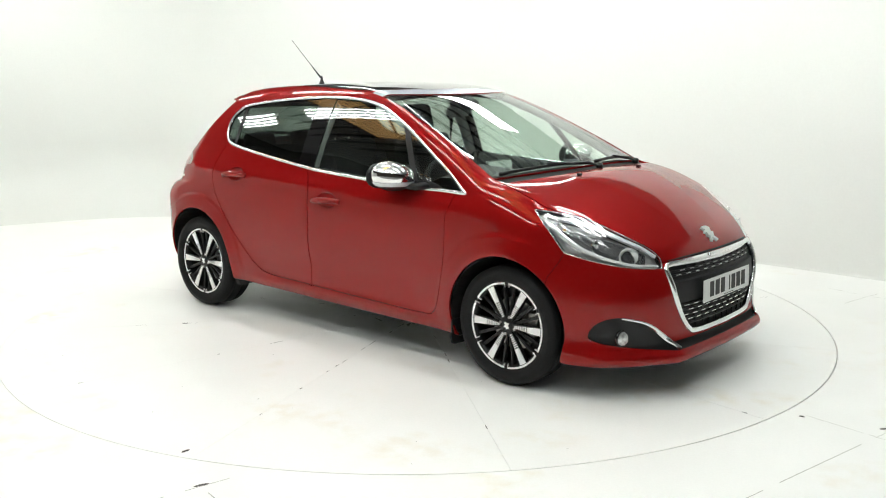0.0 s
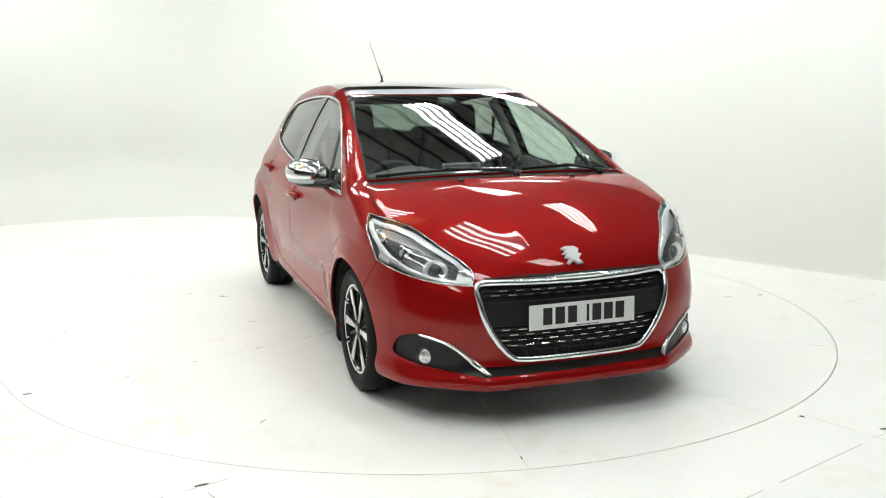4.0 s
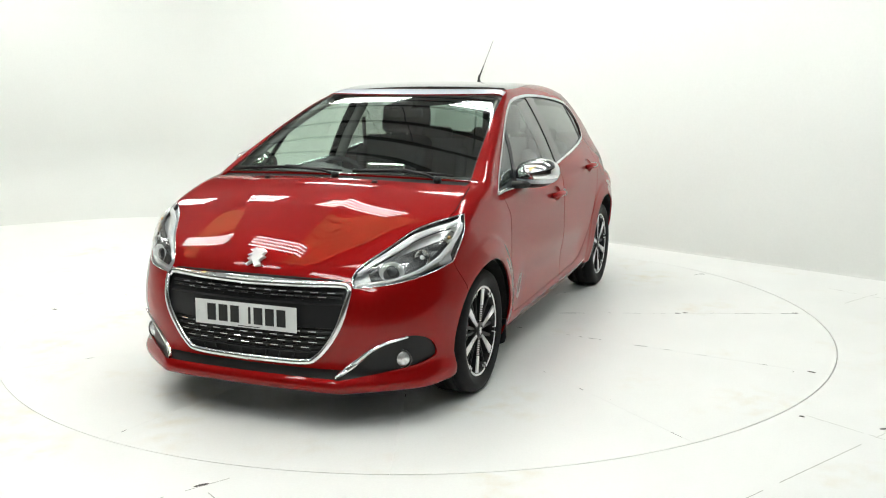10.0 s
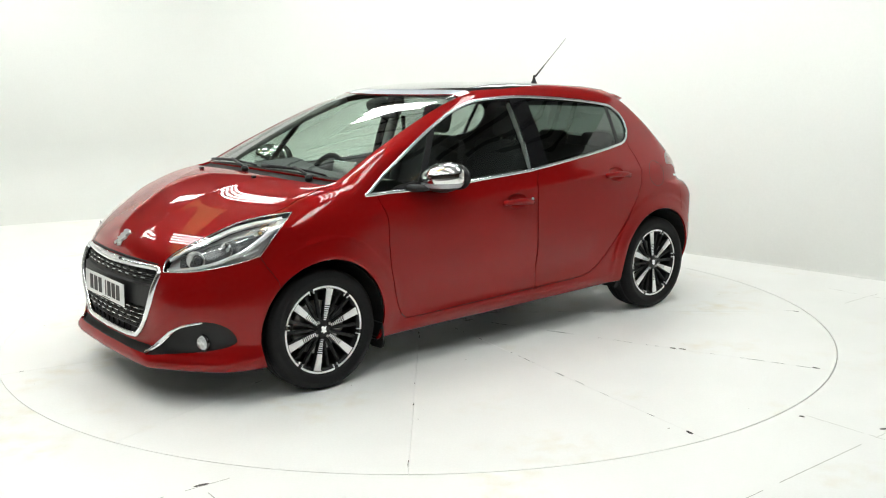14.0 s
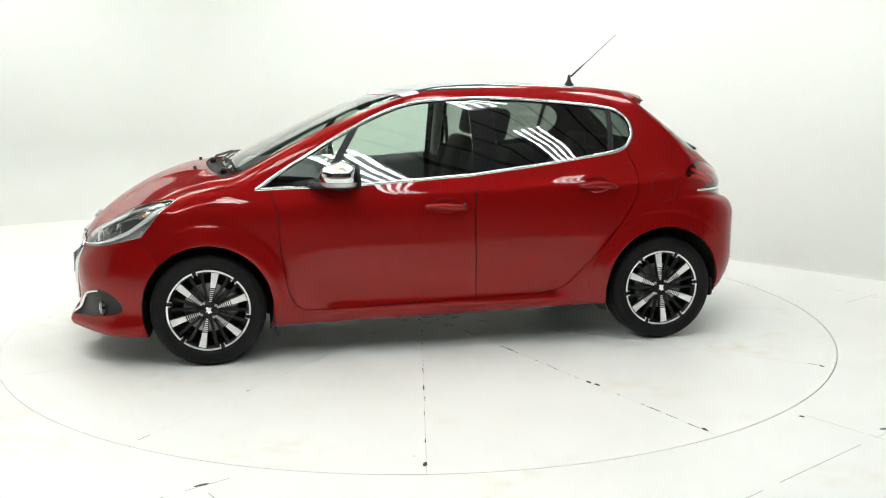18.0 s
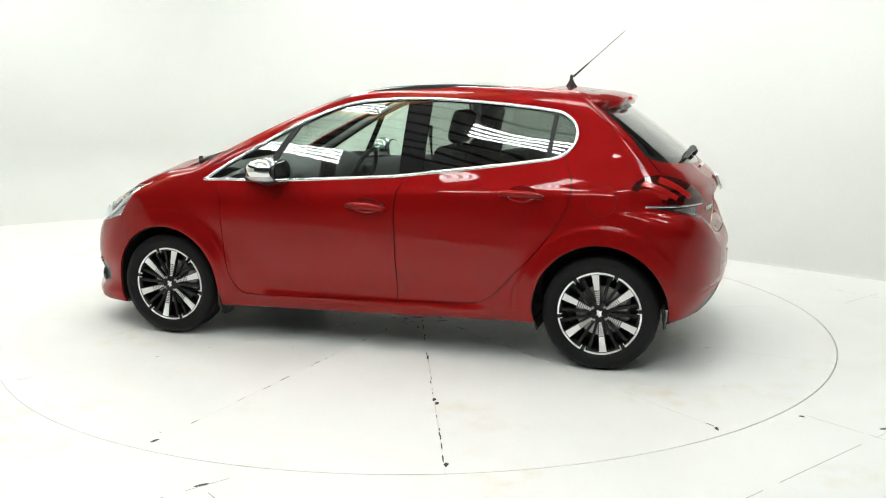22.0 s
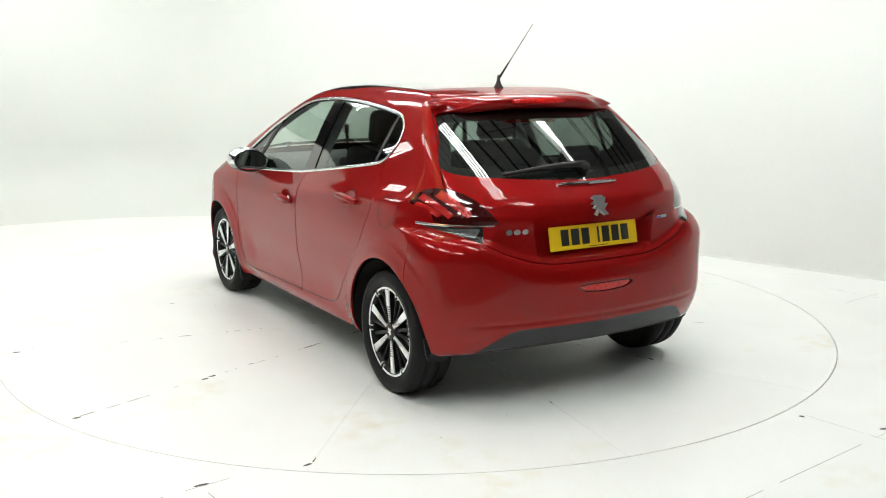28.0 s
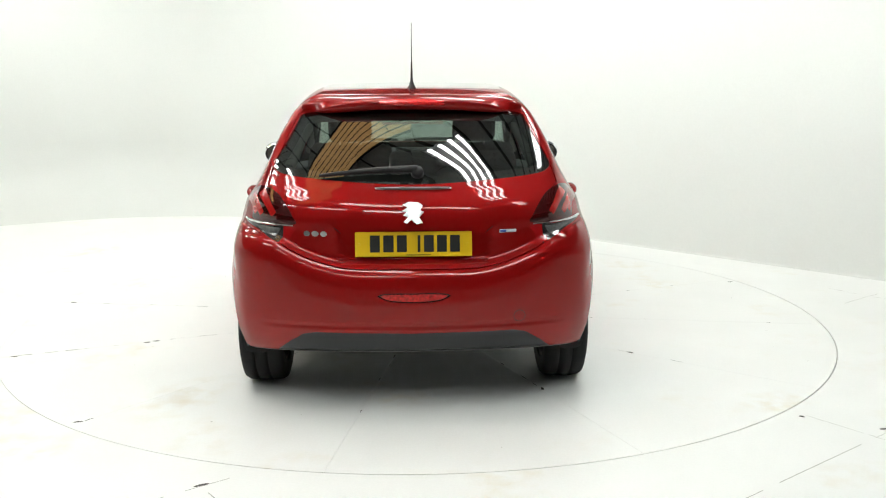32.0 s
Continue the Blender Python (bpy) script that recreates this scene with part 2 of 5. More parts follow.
def build_wall():
    rows, height = [], 2.7
    n = len(WALL_PLAN)
    for i, (x, y) in enumerate(WALL_PLAN):
        a, b = WALL_PLAN[max(i - 1, 0)], WALL_PLAN[min(i + 1, n - 1)]
        d = (b - a) / np.linalg.norm(b - a)
        inward = np.array([d[1], -d[0]])
        soft = min(1, max(0, (1.6 - x) / 2.2))
        cove = 0.02 + 0.75 * soft * soft * (3 - 2 * soft)
        row = []
        for k in range(9):
            t = math.radians(90 * k / 8)
            o = inward * cove * (1 - math.sin(t))
            row.append((x + o[0], y + o[1], cove * (1 - math.cos(t)) + 0.001))
        row.append((x, y, height))
        row.append((x - inward[0] * 0.12, y - inward[1] * 0.12, height))
        row.append((x - inward[0] * 0.12, y - inward[1] * 0.12, 0))
        rows.append(row)
    k = len(rows[0])
    verts = [v for r in rows for v in r]
    faces = [(i * k + j, i * k + j + 1, (i + 1) * k + j + 1, (i + 1) * k + j) for i in range(n - 1) for j in range(k - 1)]
    w = link_mesh("wall_cyclorama", verts, faces, WHITE_WALL, None, "white painted curved studio wall with coved foot")
    bm = bmesh.new()
    bm.from_mesh(w.data)
    bmesh.ops.recalc_face_normals(bm, faces=bm.faces)
    bm.to_mesh(w.data)
    bm.free()
    for p in w.data.polygons:
        p.use_smooth = True
    tagged(w, category="wall", kind="structure")


build_wall()


HALL_TURN = pose(0, 0, 0, 0, 0, -45)


def build_hall():
    for name, x, y, sx, sy in (("wall_west", -12, 0, 0.2, 24), ("wall_east", 12, 0, 0.2, 24), ("wall_north", 0, 12, 24.2, 0.2), ("wall_south", 0, -12, 24.2, 0.2)):
        w = part(name, box_bm(sx, sy, 7.6, pose(x, y, 3.8)), HALL_WALL, None, "dim block wall of the hall round the studio")
        tagged(w, category="wall", kind="structure")
    c = part("ceiling", box_bm(24, 24, 0.1, pose(0, 0, 6.65)), HALL, None, "grey sheeted roof of the hall")
    tagged(c, category="ceiling", kind="structure")
    for i in range(25):
        p = part("purlin", box_bm(16, 0.045, 0.12, HALL_TURN @ pose(0, -7.2 + 0.6 * i, 6.54), 0.01), PURLIN, None)
        tagged(p, "dark steel roof purlin under the sheeting", "beam", "roof purlins", "structure")
    # yellowed translucent rooflights, each in eight lengthwise corrugations between the purlins
    me = None
    for u, v in ((-0.75, -2.3), (-6.2, -3.4)):
        light = new("rooflight")
        light.matrix_basis = HALL_TURN @ pose(u, v, 6.465)
        for i in range(8):
            if me is None:
                arc = [(0.052 * math.cos(math.radians(180 + 22.5 * k)), 0.022 * math.sin(math.radians(180 + 22.5 * k))) for k in range(9)]
                ob = part("corrugation", prism_bm(arc, 5.2, pose(0, 2.6, 0, 90, 0, 0)), ROOFLIGHT, light)
                me = ob.data
            else:
                ob = new("corrugation", me)
                ob.parent = light
            ob.matrix_basis = pose(-0.455 + 0.13 * i, 0, 0)
        part("rooflight_backing", box_bm(1.10, 5.22, 0.010, pose(0, 0, 0.007)), PURLIN, light, "dark backing seen between the corrugations")
        for x in (-0.54, 0.54):
            part("rooflight_edge", box_bm(0.05, 5.24, 0.03, pose(x, 0, -0.003), 0.004, 1), PURLIN, light, "dark flashing strip")
        tagged(light, "yellowed translucent corrugated rooflight in the hall roof", "rooflight", "rooflights")


build_hall()


def build_bank(m):
    """Four bright tubes side by side on a slim white tray."""
    b = new("tube_light_bank")
    b.matrix_basis = m
    part("tray", box_bm(1.50, 0.47, 0.03, pose(0, 0, 0.06), 0.008), FITTING, b, "grey metal tray")
    for k in range(4):
        part("tube", box_bm(1.44, 0.046, 0.03, pose(0, (k - 1.5) * 0.122, 0.02), 0.006, 1), TUBE, b, "lit fluorescent tube")
    for x in (-0.45, 0.45):
        part("hanging_rod", box_bm(0.012, 0.012, 2.57, pose(x, 0, 1.35)), PURLIN, b, "thin steel hanging rod")
    tagged(b, "hanging bank of four lit white fluorescent tubes", "ceiling light", "tube light banks")
    return b


BANKS = [(u, v) for v in (-2.5, -0.35, 1.75) for u in (-5.6, -3.25, -0.8, 1.55, 3.75) if v < 1 or -5 < u < 3]
# the row at v -4.65 is added fill, to brighten the near floor and car
BANKS += [(-0.8, -4.65), (1.55, -4.65), (3.75, -4.65), (-1.9, 3.95)]
BANK = build_bank(HALL_TURN @ pose(*BANKS[0], 4.0))
for u, v in BANKS[1:]:
    copy_thing(BANK, HALL_TURN @ pose(u, v, 4.0))


# ---- the turntable ----
def build_turntable():
    t = new("turntable")
    n, step = 12, 2 * math.pi / 12
    for k in range(n):
        a0 = math.radians(20.6) + k * step
        gap = 0.0007
        ring = []
        for i in range(15):
            a = a0 + step * i / 14
            ring.append((DISC_R * math.cos(a), DISC_R * math.sin(a)))
        mid = a0 + step / 2
        ox, oy = math.cos(mid) * gap * 2, math.sin(mid) * gap * 2
        outline = [(ox + 0.02 * math.cos(a0), oy + 0.02 * math.sin(a0))] + [(x + ox * 0, y + oy * 0) for x, y in ring] + [(ox + 0.02 * math.cos(a0 + step), oy + 0.02 * math.sin(a0 + step))]
        outline[1] = (outline[1][0] - gap * math.sin(a0), outline[1][1] + gap * math.cos(a0))
        outline[-2] = (outline[-2][0] + gap * math.sin(a0 + step), outline[-2][1] - gap * math.cos(a0 + step))
        part("deck_panel", prism_bm(outline, 0.03, pose(0, 0, -0.03)), WHITE_FLOOR, t)
    # worn paint along the joints, flaked centre, tan scuffs
    rng = random.Random(7)

    def flakes(spots, z):
        bm = bmesh.new()
        for x, y, a, length, width in spots:
            n = 9
            ring = []
            for i in range(n):
                b = 2 * math.pi * i / n
                k = rng.uniform(0.55, 1.1)
                px, py = length / 2 * k * math.cos(b), width / 2 * k * math.sin(b)
                ring.append(bm.verts.new((x + px * math.cos(a) - py * math.sin(a), y + px * math.sin(a) + py * math.cos(a), z)))
            bm.faces.new(ring)
        return bm

    spots = []
    for k in range(n):
        a = math.radians(20.6) + k * step
        for _ in range({3: 30, 9: 14, 2: 12, 4: 9}.get(k, 5)):
            r = rng.uniform(0.15, 2.44)
            off = rng.uniform(-0.004, 0.004)
            spots.append((r * math.cos(a) - off * math.sin(a), r * math.sin(a) + off * math.cos(a), a, rng.uniform(0.02, 0.10), rng.uniform(0.003, 0.007)))
    for r, deg in ((2.39, 80.5), (2.40, 110.8), (2.42, 140.4), (2.43, -70.9), (1.65, 110.6), (1.70, 110.9), (1.62, -159.2), (1.48, -129.3)):
        a = math.radians(deg)
        spots.append((r * math.cos(a), r * math.sin(a), a + rng.uniform(-0.6, 0.6), 0.05, 0.022))
    tagged(part("joint_wear", flakes(spots, 0.0012), SCUFF, t, "dark worn paint along the joints"), kind="stuff")
    spots = []
    for _ in range(46):
        r, a = abs(rng.gauss(0, 0.20)), rng.uniform(0, 6.28)
        spots.append((r * math.cos(a), r * math.sin(a), rng.uniform(0, 6.28), rng.uniform(0.02, 0.10), rng.uniform(0.008, 0.03)))
    for _ in range(34):
        r, a = 2.4 * math.sqrt(rng.random()), rng.uniform(0, 6.28)
        spots.append((r * math.cos(a), r * math.sin(a), rng.uniform(0, 6.28), rng.uniform(0.004, 0.016), rng.uniform(0.003, 0.008)))
    tagged(part("chipped_paint", flakes(spots, 0.0016), SEAM, t, "grey chipped paint"), kind="stuff")
    part("deck_base", cyl_bm(DISC_R - 0.004, DISC_R - 0.004, 0.02, pose(0, 0, -0.043), 96), SEAM, t, "grey base seen in the joints")
    return tagged(t, "round white painted turntable in worn pie-shaped panels", "turntable")


TABLE = build_turntable()
# ---- the car: one smooth body surface, cut into panels ----
CAR = new("hatchback_car")
tagged(CAR, "metallic red five-door hatchback with chrome mirrors and black glass roof", "car")


def curve(points, soften=0.04):
    """A smooth curve through a few (place, value) pairs."""
    p = np.array(points, float)
    x, y = p[:, 0], p[:, 1]
    d = np.diff(y) / np.diff(x)
    m = np.r_[d[0], np.where(d[:-1] * d[1:] > 0, 2 * d[:-1] * d[1:] / (d[:-1] + d[1:] + 1e-12), 0), d[-1]]
    step = 0.004
    tx = np.arange(x[0] - 0.3, x[-1] + 0.3, step)
    i = np.clip(np.searchsorted(x, tx) - 1, 0, len(x) - 2)
    h = x[i + 1] - x[i]
    s = np.clip((tx - x[i]) / h, 0, 1)
    ty = (2 * s ** 3 - 3 * s ** 2 + 1) * y[i] + (s ** 3 - 2 * s ** 2 + s) * h * m[i] + (3 * s ** 2 - 2 * s ** 3) * y[i + 1] + (s ** 3 - s ** 2) * h * m[i + 1]
    ty = ty + np.where(tx < x[0], (tx - x[0]) * m[0], 0) + np.where(tx > x[-1], (tx - x[-1]) * m[-1], 0)
    if soften:
        k = np.exp(-0.5 * (np.arange(-40, 41) * step / soften) ** 2)
        ty = np.convolve(np.pad(ty, 40, mode="edge"), k / k.sum(), "valid")
    return lambda v: np.interp(v, tx, ty)


def smax(a, b, k):
    h = np.maximum(k - np.abs(a - b), 0) / k
    return np.maximum(a, b) + h * h * k * 0.25


def step01(v, a, b):
    s = np.clip((v - a) / (b - a), 0, 1)
    return s * s * (3 - 2 * s)


def bell(v, c, w):
    return np.exp(-((v - c) / w) ** 2)


AXLE_F, AXLE_R, HUB_Z, ARCH = 1.269, -1.269, 0.31, 0.338
# top line along the middle of the car, tail to nose
TOP = curve([(-1.5, 1.335), (-1.35, 1.388), (-1.1, 1.427), (-0.94, 1.447), (-0.67, 1.462), (-0.34, 1.471), (-0.06, 1.462), (0.2, 1.43), (0.33, 1.394), (0.61, 1.283), (0.93, 1.142), (1.13, 1.046), (1.175, 1.0245), (1.23, 1.0165), (1.30, 1.008), (1.40, 0.99), (1.585, 0.927), (1.785, 0.815), (1.885, 0.743), (1.96, 0.672), (2.02, 0.58)], 0.030)
TOP_SHIFT = curve([(-1.5, 0.16), (-0.9, 0.06), (-0.3, 0.03), (0.2, 0.15), (0.9, 0.15), (1.3, 0.16), (1.9, 0.19)], 0.1)
TOP_CROWN = curve([(-1.5, 0.05), (-0.9, 0.052), (0, 0.046), (0.6, 0.048), (1.2, 0.055), (1.5, 0.085), (1.95, 0.10)], 0.1)
WIDTH = curve([(-2.0, 0.82), (-1.6, 0.842), (-1.27, 0.853), (-0.8, 0.851), (0, 0.85), (0.7, 0.848), (1.27, 0.86), (1.6, 0.855), (2.1, 0.83)], 0.1)
TUCK = curve([(0.1, 0.075), (0.2, 0.045), (0.3, 0.018), (0.42, 0.003), (0.55, 0.0), (0.72, 0.0), (0.79, 0.001), (0.83, 0.007), (0.87, 0.019), (0.93, 0.042), (0.97, 0.058), (1.05, 0.0915), (1.15, 0.1355), (1.25, 0.1855), (1.33, 0.231), (1.39, 0.270), (1.5, 0.345)], 0.018)
NOSE = curve([(0.1, 2.0), (0.165, 2.032), (0.19, 2.052), (0.215, 2.052), (0.245, 2.02), (0.32, 2.012), (0.45, 2.018), (0.56, 2.01), (0.62, 1.995), (0.66, 1.985), (0.72, 1.99), (0.9, 2.0)], 0.014)
NOSE_DROP = curve([(0, 0), (0.25, 0.012), (0.45, 0.048), (0.56, 0.095), (0.66, 0.168), (0.74, 0.255), (0.80, 0.355), (0.85, 0.49), (0.9, 0.68)], 0.03)
NOSE_DROP_LOW = curve([(0, 0), (0.3, 0.008), (0.44, 0.022), (0.5, 0.058), (0.6, 0.130), (0.7, 0.212), (0.78, 0.30), (0.84, 0.43), (0.9, 0.65)], 0.012)
TAIL = curve([(0.1, -1.70), (0.25, -1.80), (0.3, -1.835), (0.38, -1.872), (0.45, -1.886), (0.58, -1.886), (0.64, -1.872), (0.675, -1.845), (0.70, -1.818), (0.78, -1.818), (0.86, -1.822), (0.93, -1.803), (1.0, -1.735), (1.03, -1.70), (1.10, -1.6165), (1.18, -1.514), (1.26, -1.406), (1.335, -1.298), (1.40, -1.215), (1.55, -1.03)], 0.008)
TAIL_HIGH = curve([(0.93, -1.803), (1.0, -1.735), (1.03, -1.70), (1.10, -1.6165), (1.18, -1.514), (1.26, -1.406), (1.335, -1.298), (1.40, -1.203), (1.55, -0.975)], 0.045)
TAIL_DROP_LOW = curve([(0, 0), (0.26, 0.016), (0.5, 0.055), (0.62, 0.092), (0.7, 0.130), (0.77, 0.183), (0.82, 0.245), (0.86, 0.325), (0.9, 0.45)], 0.03)
TAIL_DROP = curve([(0, 0), (0.26, 0.016), (0.5, 0.064), (0.62, 0.125), (0.7, 0.205), (0.77, 0.32), (0.82, 0.45), (0.87, 0.65)], 0.03)
BONNET_EDGE = curve([(1.2, 0.42), (1.45, 0.30), (1.65, 0.225), (1.8, 0.19), (1.9, 0.165), (1.98, 0.10)], 0.03)
UNDER = curve([(-1.95, 0.30), (-1.7, 0.268), (-1.5, 0.245), (-0.9, 0.222), (0, 0.203), (0.9, 0.188), (1.6, 0.165), (1.9, 0.165), (2.06, 0.168)], 0.06)


def top_of(x, y):
    ya = np.abs(y)
    z = TOP(x + TOP_SHIFT(x) * ya ** 2) - TOP_CROWN(x) * ya ** 2
    hood = step01(x, 1.22, 1.4) * step01(-x, -1.95, -1.75)
    # raised middle panel with a crisp edge and hollow flanks
    off = ya - BONNET_EDGE(x)
    off = 0.5 * (off + np.sqrt(off * off + 0.008 ** 2))
    return z + hood * 0.0105 * np.exp(-off / 0.090)


def side_of(x, z):
    w = WIDTH(x) - TUCK(z - 0.038 * np.clip(-x - 0.3, 0, 1.2) ** 2 * step01(z, 0.7, 0.95) - 0.045 * step01(-x, -0.1, 0.9) * step01(z, 0.6, 0.8) * (1 - step01(z, 1.0, 1.36)))
    w = w - 0.080 * np.clip(-x - 0.38, 0, 1.3) ** 2 * step01(z, 0.70, 1.10)
    w = w - 0.022 * step01(x, 1.0, 1.45) * step01(z, 0.66, 0.92)
    for ax in (AXLE_F, AXLE_R):
        r = np.hypot(x - ax, z - HUB_Z)
        w = w + 0.014 * bell(r, 0.355, 0.05) + 0.010 * np.where(r < 0.43, 1, np.exp(-((r - 0.43) / 0.018) ** 2)) * step01(z, 0.2, 0.35) * 0.65
    doors = step01(x, -0.85, -0.6) * step01(-x, -0.8, -0.6)
    w = w - doors * (0.020 * bell(z, 0.40, 0.10) - 0.010 * bell(z, 0.26, 0.035))
    # shoulder crease rising to the tail lamp
    line = 0.855 + 0.075 * (0.9 - x) / 2.3
    w = w + 0.006 * bell(z, line, 0.035) * step01(-x, -0.5, 0.3)
    return w


def smile(y):
    """Rise of the bumper's upper edge towards the tail lamps."""
    ya = np.abs(y)
    return 0.77 * np.clip(ya - 0.22, 0, 0.40) ** 2 + 0.25 * np.maximum(ya - 0.62, 0)


def field(p):
    x, y, z = p[..., 0], np.abs(p[..., 1]), p[..., 2]
    top = z - top_of(x, y)
    side = y - side_of(x, z)
    round_ = 0.05 + 0.04 * step01(x, 0.9, 1.4) + 0.04 * step01(-x, -0.2, 0.3)
    f = smax(top * 0.9, side, round_)
    lip = step01(-z, -0.30, -0.22)
    nose = x - NOSE(z) + NOSE_DROP(y) * (1 - lip) + NOSE_DROP_LOW(y) * lip
    nose = nose + 0.035 * step01(z, 0.60, 0.84) * step01(y, 0.42, 0.78) - 0.016 * bell(z, 0.46, 0.13) * step01(y, 0.35, 0.72)
    recess = (0.036 + 0.22 * np.clip(z - 0.70, 0, 0.15)) * step01(z, 0.688, 0.702) * step01(-z, -0.862, -0.846) * step01(-y, -0.335 - 0.12 * (z - 0.7), -0.315 - 0.12 * (z - 0.7))
    high = step01(z, 0.70, 0.93)
    low_z = z - smile(y) * step01(-z, -0.93, -0.78) * step01(z, 0.42, 0.64)
    glass = step01(z, 1.01, 1.08)
    tail = TAIL(low_z) * (1 - glass) + TAIL_HIGH(low_z) * glass + 0.006 * bell(z, 0.418, 0.012) * step01(-y, -0.72, -0.6) + TAIL_DROP(y) * high + TAIL_DROP_LOW(y) * (1 - high) + recess - x
    wide = step01(-z, -1.2, -0.95)
    f = smax(f, nose * 0.9, 0.07)
    f = smax(f, tail * 0.9, 0.02 + 0.042 * wide)
    return smax(f, UNDER(x) - z, 0.025)


def body_half(step=0.0135):
    """Rays from an inner core meet the surface: a dense mesh of the half with y >= 0."""
    lo, hi = np.array([-2.1, 0.0, 0.05]), np.array([2.25, 1.0, 1.6])
    core_lo, core_hi = np.array([-1.45, 0.0, 0.42]), np.array([1.5, 0.30, 0.60])
    nx, ny, nz = (int(round((hi[i] - lo[i]) / (step * k))) for i, k in ((0, 1.0), (1, 0.9), (2, 1.0)))
    gx, gy, gz = np.linspace(lo[0], hi[0], nx), np.linspace(lo[1], hi[1], ny), np.linspace(lo[2], hi[2], nz)
    V, T, base = [], [], 0
    for ax, val, A, B, flip in ((1, hi[1], gx, gz, False), (2, hi[2], gx, gy, False), (0, hi[0], gy, gz, True), (0, lo[0], gy, gz, False), (2, lo[2], gx, gy, True)):
        a, b = np.meshgrid(A, B, indexing="ij")
        p = np.empty(a.shape + (3,))
        o = [i for i in range(3) if i != ax]
        p[..., o[0]], p[..., o[1]], p[..., ax] = a, b, val
        i = np.arange(a.size).reshape(a.shape) + base
        q = np.stack([i[:-1, :-1], i[1:, :-1], i[1:, 1:], i[:-1, 1:]], -1).reshape(-1, 4)
        if ax == 1 or flip:
            q = q[:, ::-1]
        if ax == 0:
            q = q[:, ::-1]
        V.append(p.reshape(-1, 3))
        T.append(np.concatenate([q[:, [0, 1, 2]], q[:, [0, 2, 3]]]))
        base += a.size
    P, T = np.concatenate(V), np.concatenate(T)
    # outer points drawn towards the core, evenly along each axis
    frac = (P - lo) / (hi - lo)
    Q = core_lo + frac * (core_hi - core_lo)
    Q[:, 1] = frac[:, 1] * core_hi[1]
    a, b = np.zeros(len(P)), np.ones(len(P))
    for _ in range(34):
        m = (a + b) / 2
        inside = field(Q + (P - Q) * m[:, None]) < 0
        a, b = np.where(inside, m, a), np.where(inside, b, m)
    S = Q + (P - Q) * ((a + b) / 2)[:, None]
    key = np.round(S / 1e-5).astype(np.int64)
    _, first, inv = np.unique(key, axis=0, return_index=True, return_inverse=True)
    inv = inv.reshape(-1)
    S, T = S[first], inv[T]
    T = T[(T[:, 0] != T[:, 1]) & (T[:, 1] != T[:, 2]) & (T[:, 2] != T[:, 0])]
    N = np.empty_like(S)
    for k in range(3):
        e = np.zeros(3)
        e[k] = 0.002
        N[:, k] = field(S + e) - field(S - e)
    N[np.abs(S[:, 1]) < 1e-6, 1] = 0
    N /= np.linalg.norm(N, axis=1, keepdims=True) + 1e-12
    # faces wind outwards
    fn = np.cross(S[T[:, 1]] - S[T[:, 0]], S[T[:, 2]] - S[T[:, 0]])
    bad = (fn * N[T[:, 0]]).sum(1) < 0
    T[bad] = T[bad][:, ::-1]
    return S, N, T


def compact(m):
    V, N, T = m
    if len(T) == 0:
        return V[:0], N[:0], T
    used, inv = np.unique(T, return_inverse=True)
    return V[used], N[used], inv.reshape(-1, 3)


def split(m, d):
    """Cut a mesh where d changes its sign: (d < 0, d >= 0)."""
    V, N, T = m
    if len(T) == 0:
        return m, m
    d = np.where(np.abs(d) < 1e-7, 1e-7, d)
    neg = (d < 0)[T]
    count = neg.sum(1)
    inside, outside, mixed = T[count == 3], T[count == 0], T[(count == 1) | (count == 2)]
    if len(mixed) == 0:
        return compact((V, N, inside)), compact((V, N, outside))
    # turn each mixed face so that its first corner is the lone one
    mn = (d < 0)[mixed]
    lone_sign = mn.sum(1) == 1
    lone = np.argmax(np.where(lone_sign[:, None], mn, ~mn), axis=1)
    r = np.arange(len(mixed))
    A, B, C = mixed[r, lone], mixed[r, (lone + 1) % 3], mixed[r, (lone + 2) % 3]
    edges = np.concatenate([np.stack([A, B], 1), np.stack([A, C], 1)])
    es = np.sort(edges, axis=1)
    ue, inv = np.unique(es, axis=0, return_inverse=True)
    inv = inv.reshape(-1)
    t = d[ue[:, 0]] / (d[ue[:, 0]] - d[ue[:, 1]])
    NV = V[ue[:, 0]] + (V[ue[:, 1]] - V[ue[:, 0]]) * t[:, None]
    NN = N[ue[:, 0]] + (N[ue[:, 1]] - N[ue[:, 0]]) * t[:, None]
    NN /= np.linalg.norm(NN, axis=1, keepdims=True) + 1e-12
    ab, ac = inv[:len(A)] + len(V), inv[len(A):] + len(V)
    single = np.stack([A, ab, ac], 1)
    pair = np.concatenate([np.stack([ab, B, C], 1), np.stack([ab, C, ac], 1)])
    twice = np.r_[lone_sign, lone_sign]
    V2, N2 = np.concatenate([V, NV]), np.concatenate([N, NN])
    ins = np.concatenate([inside, single[lone_sign], pair[~twice]])
    out = np.concatenate([outside, single[~lone_sign], pair[twice]])
    return compact((V2, N2, ins)), compact((V2, N2, out))


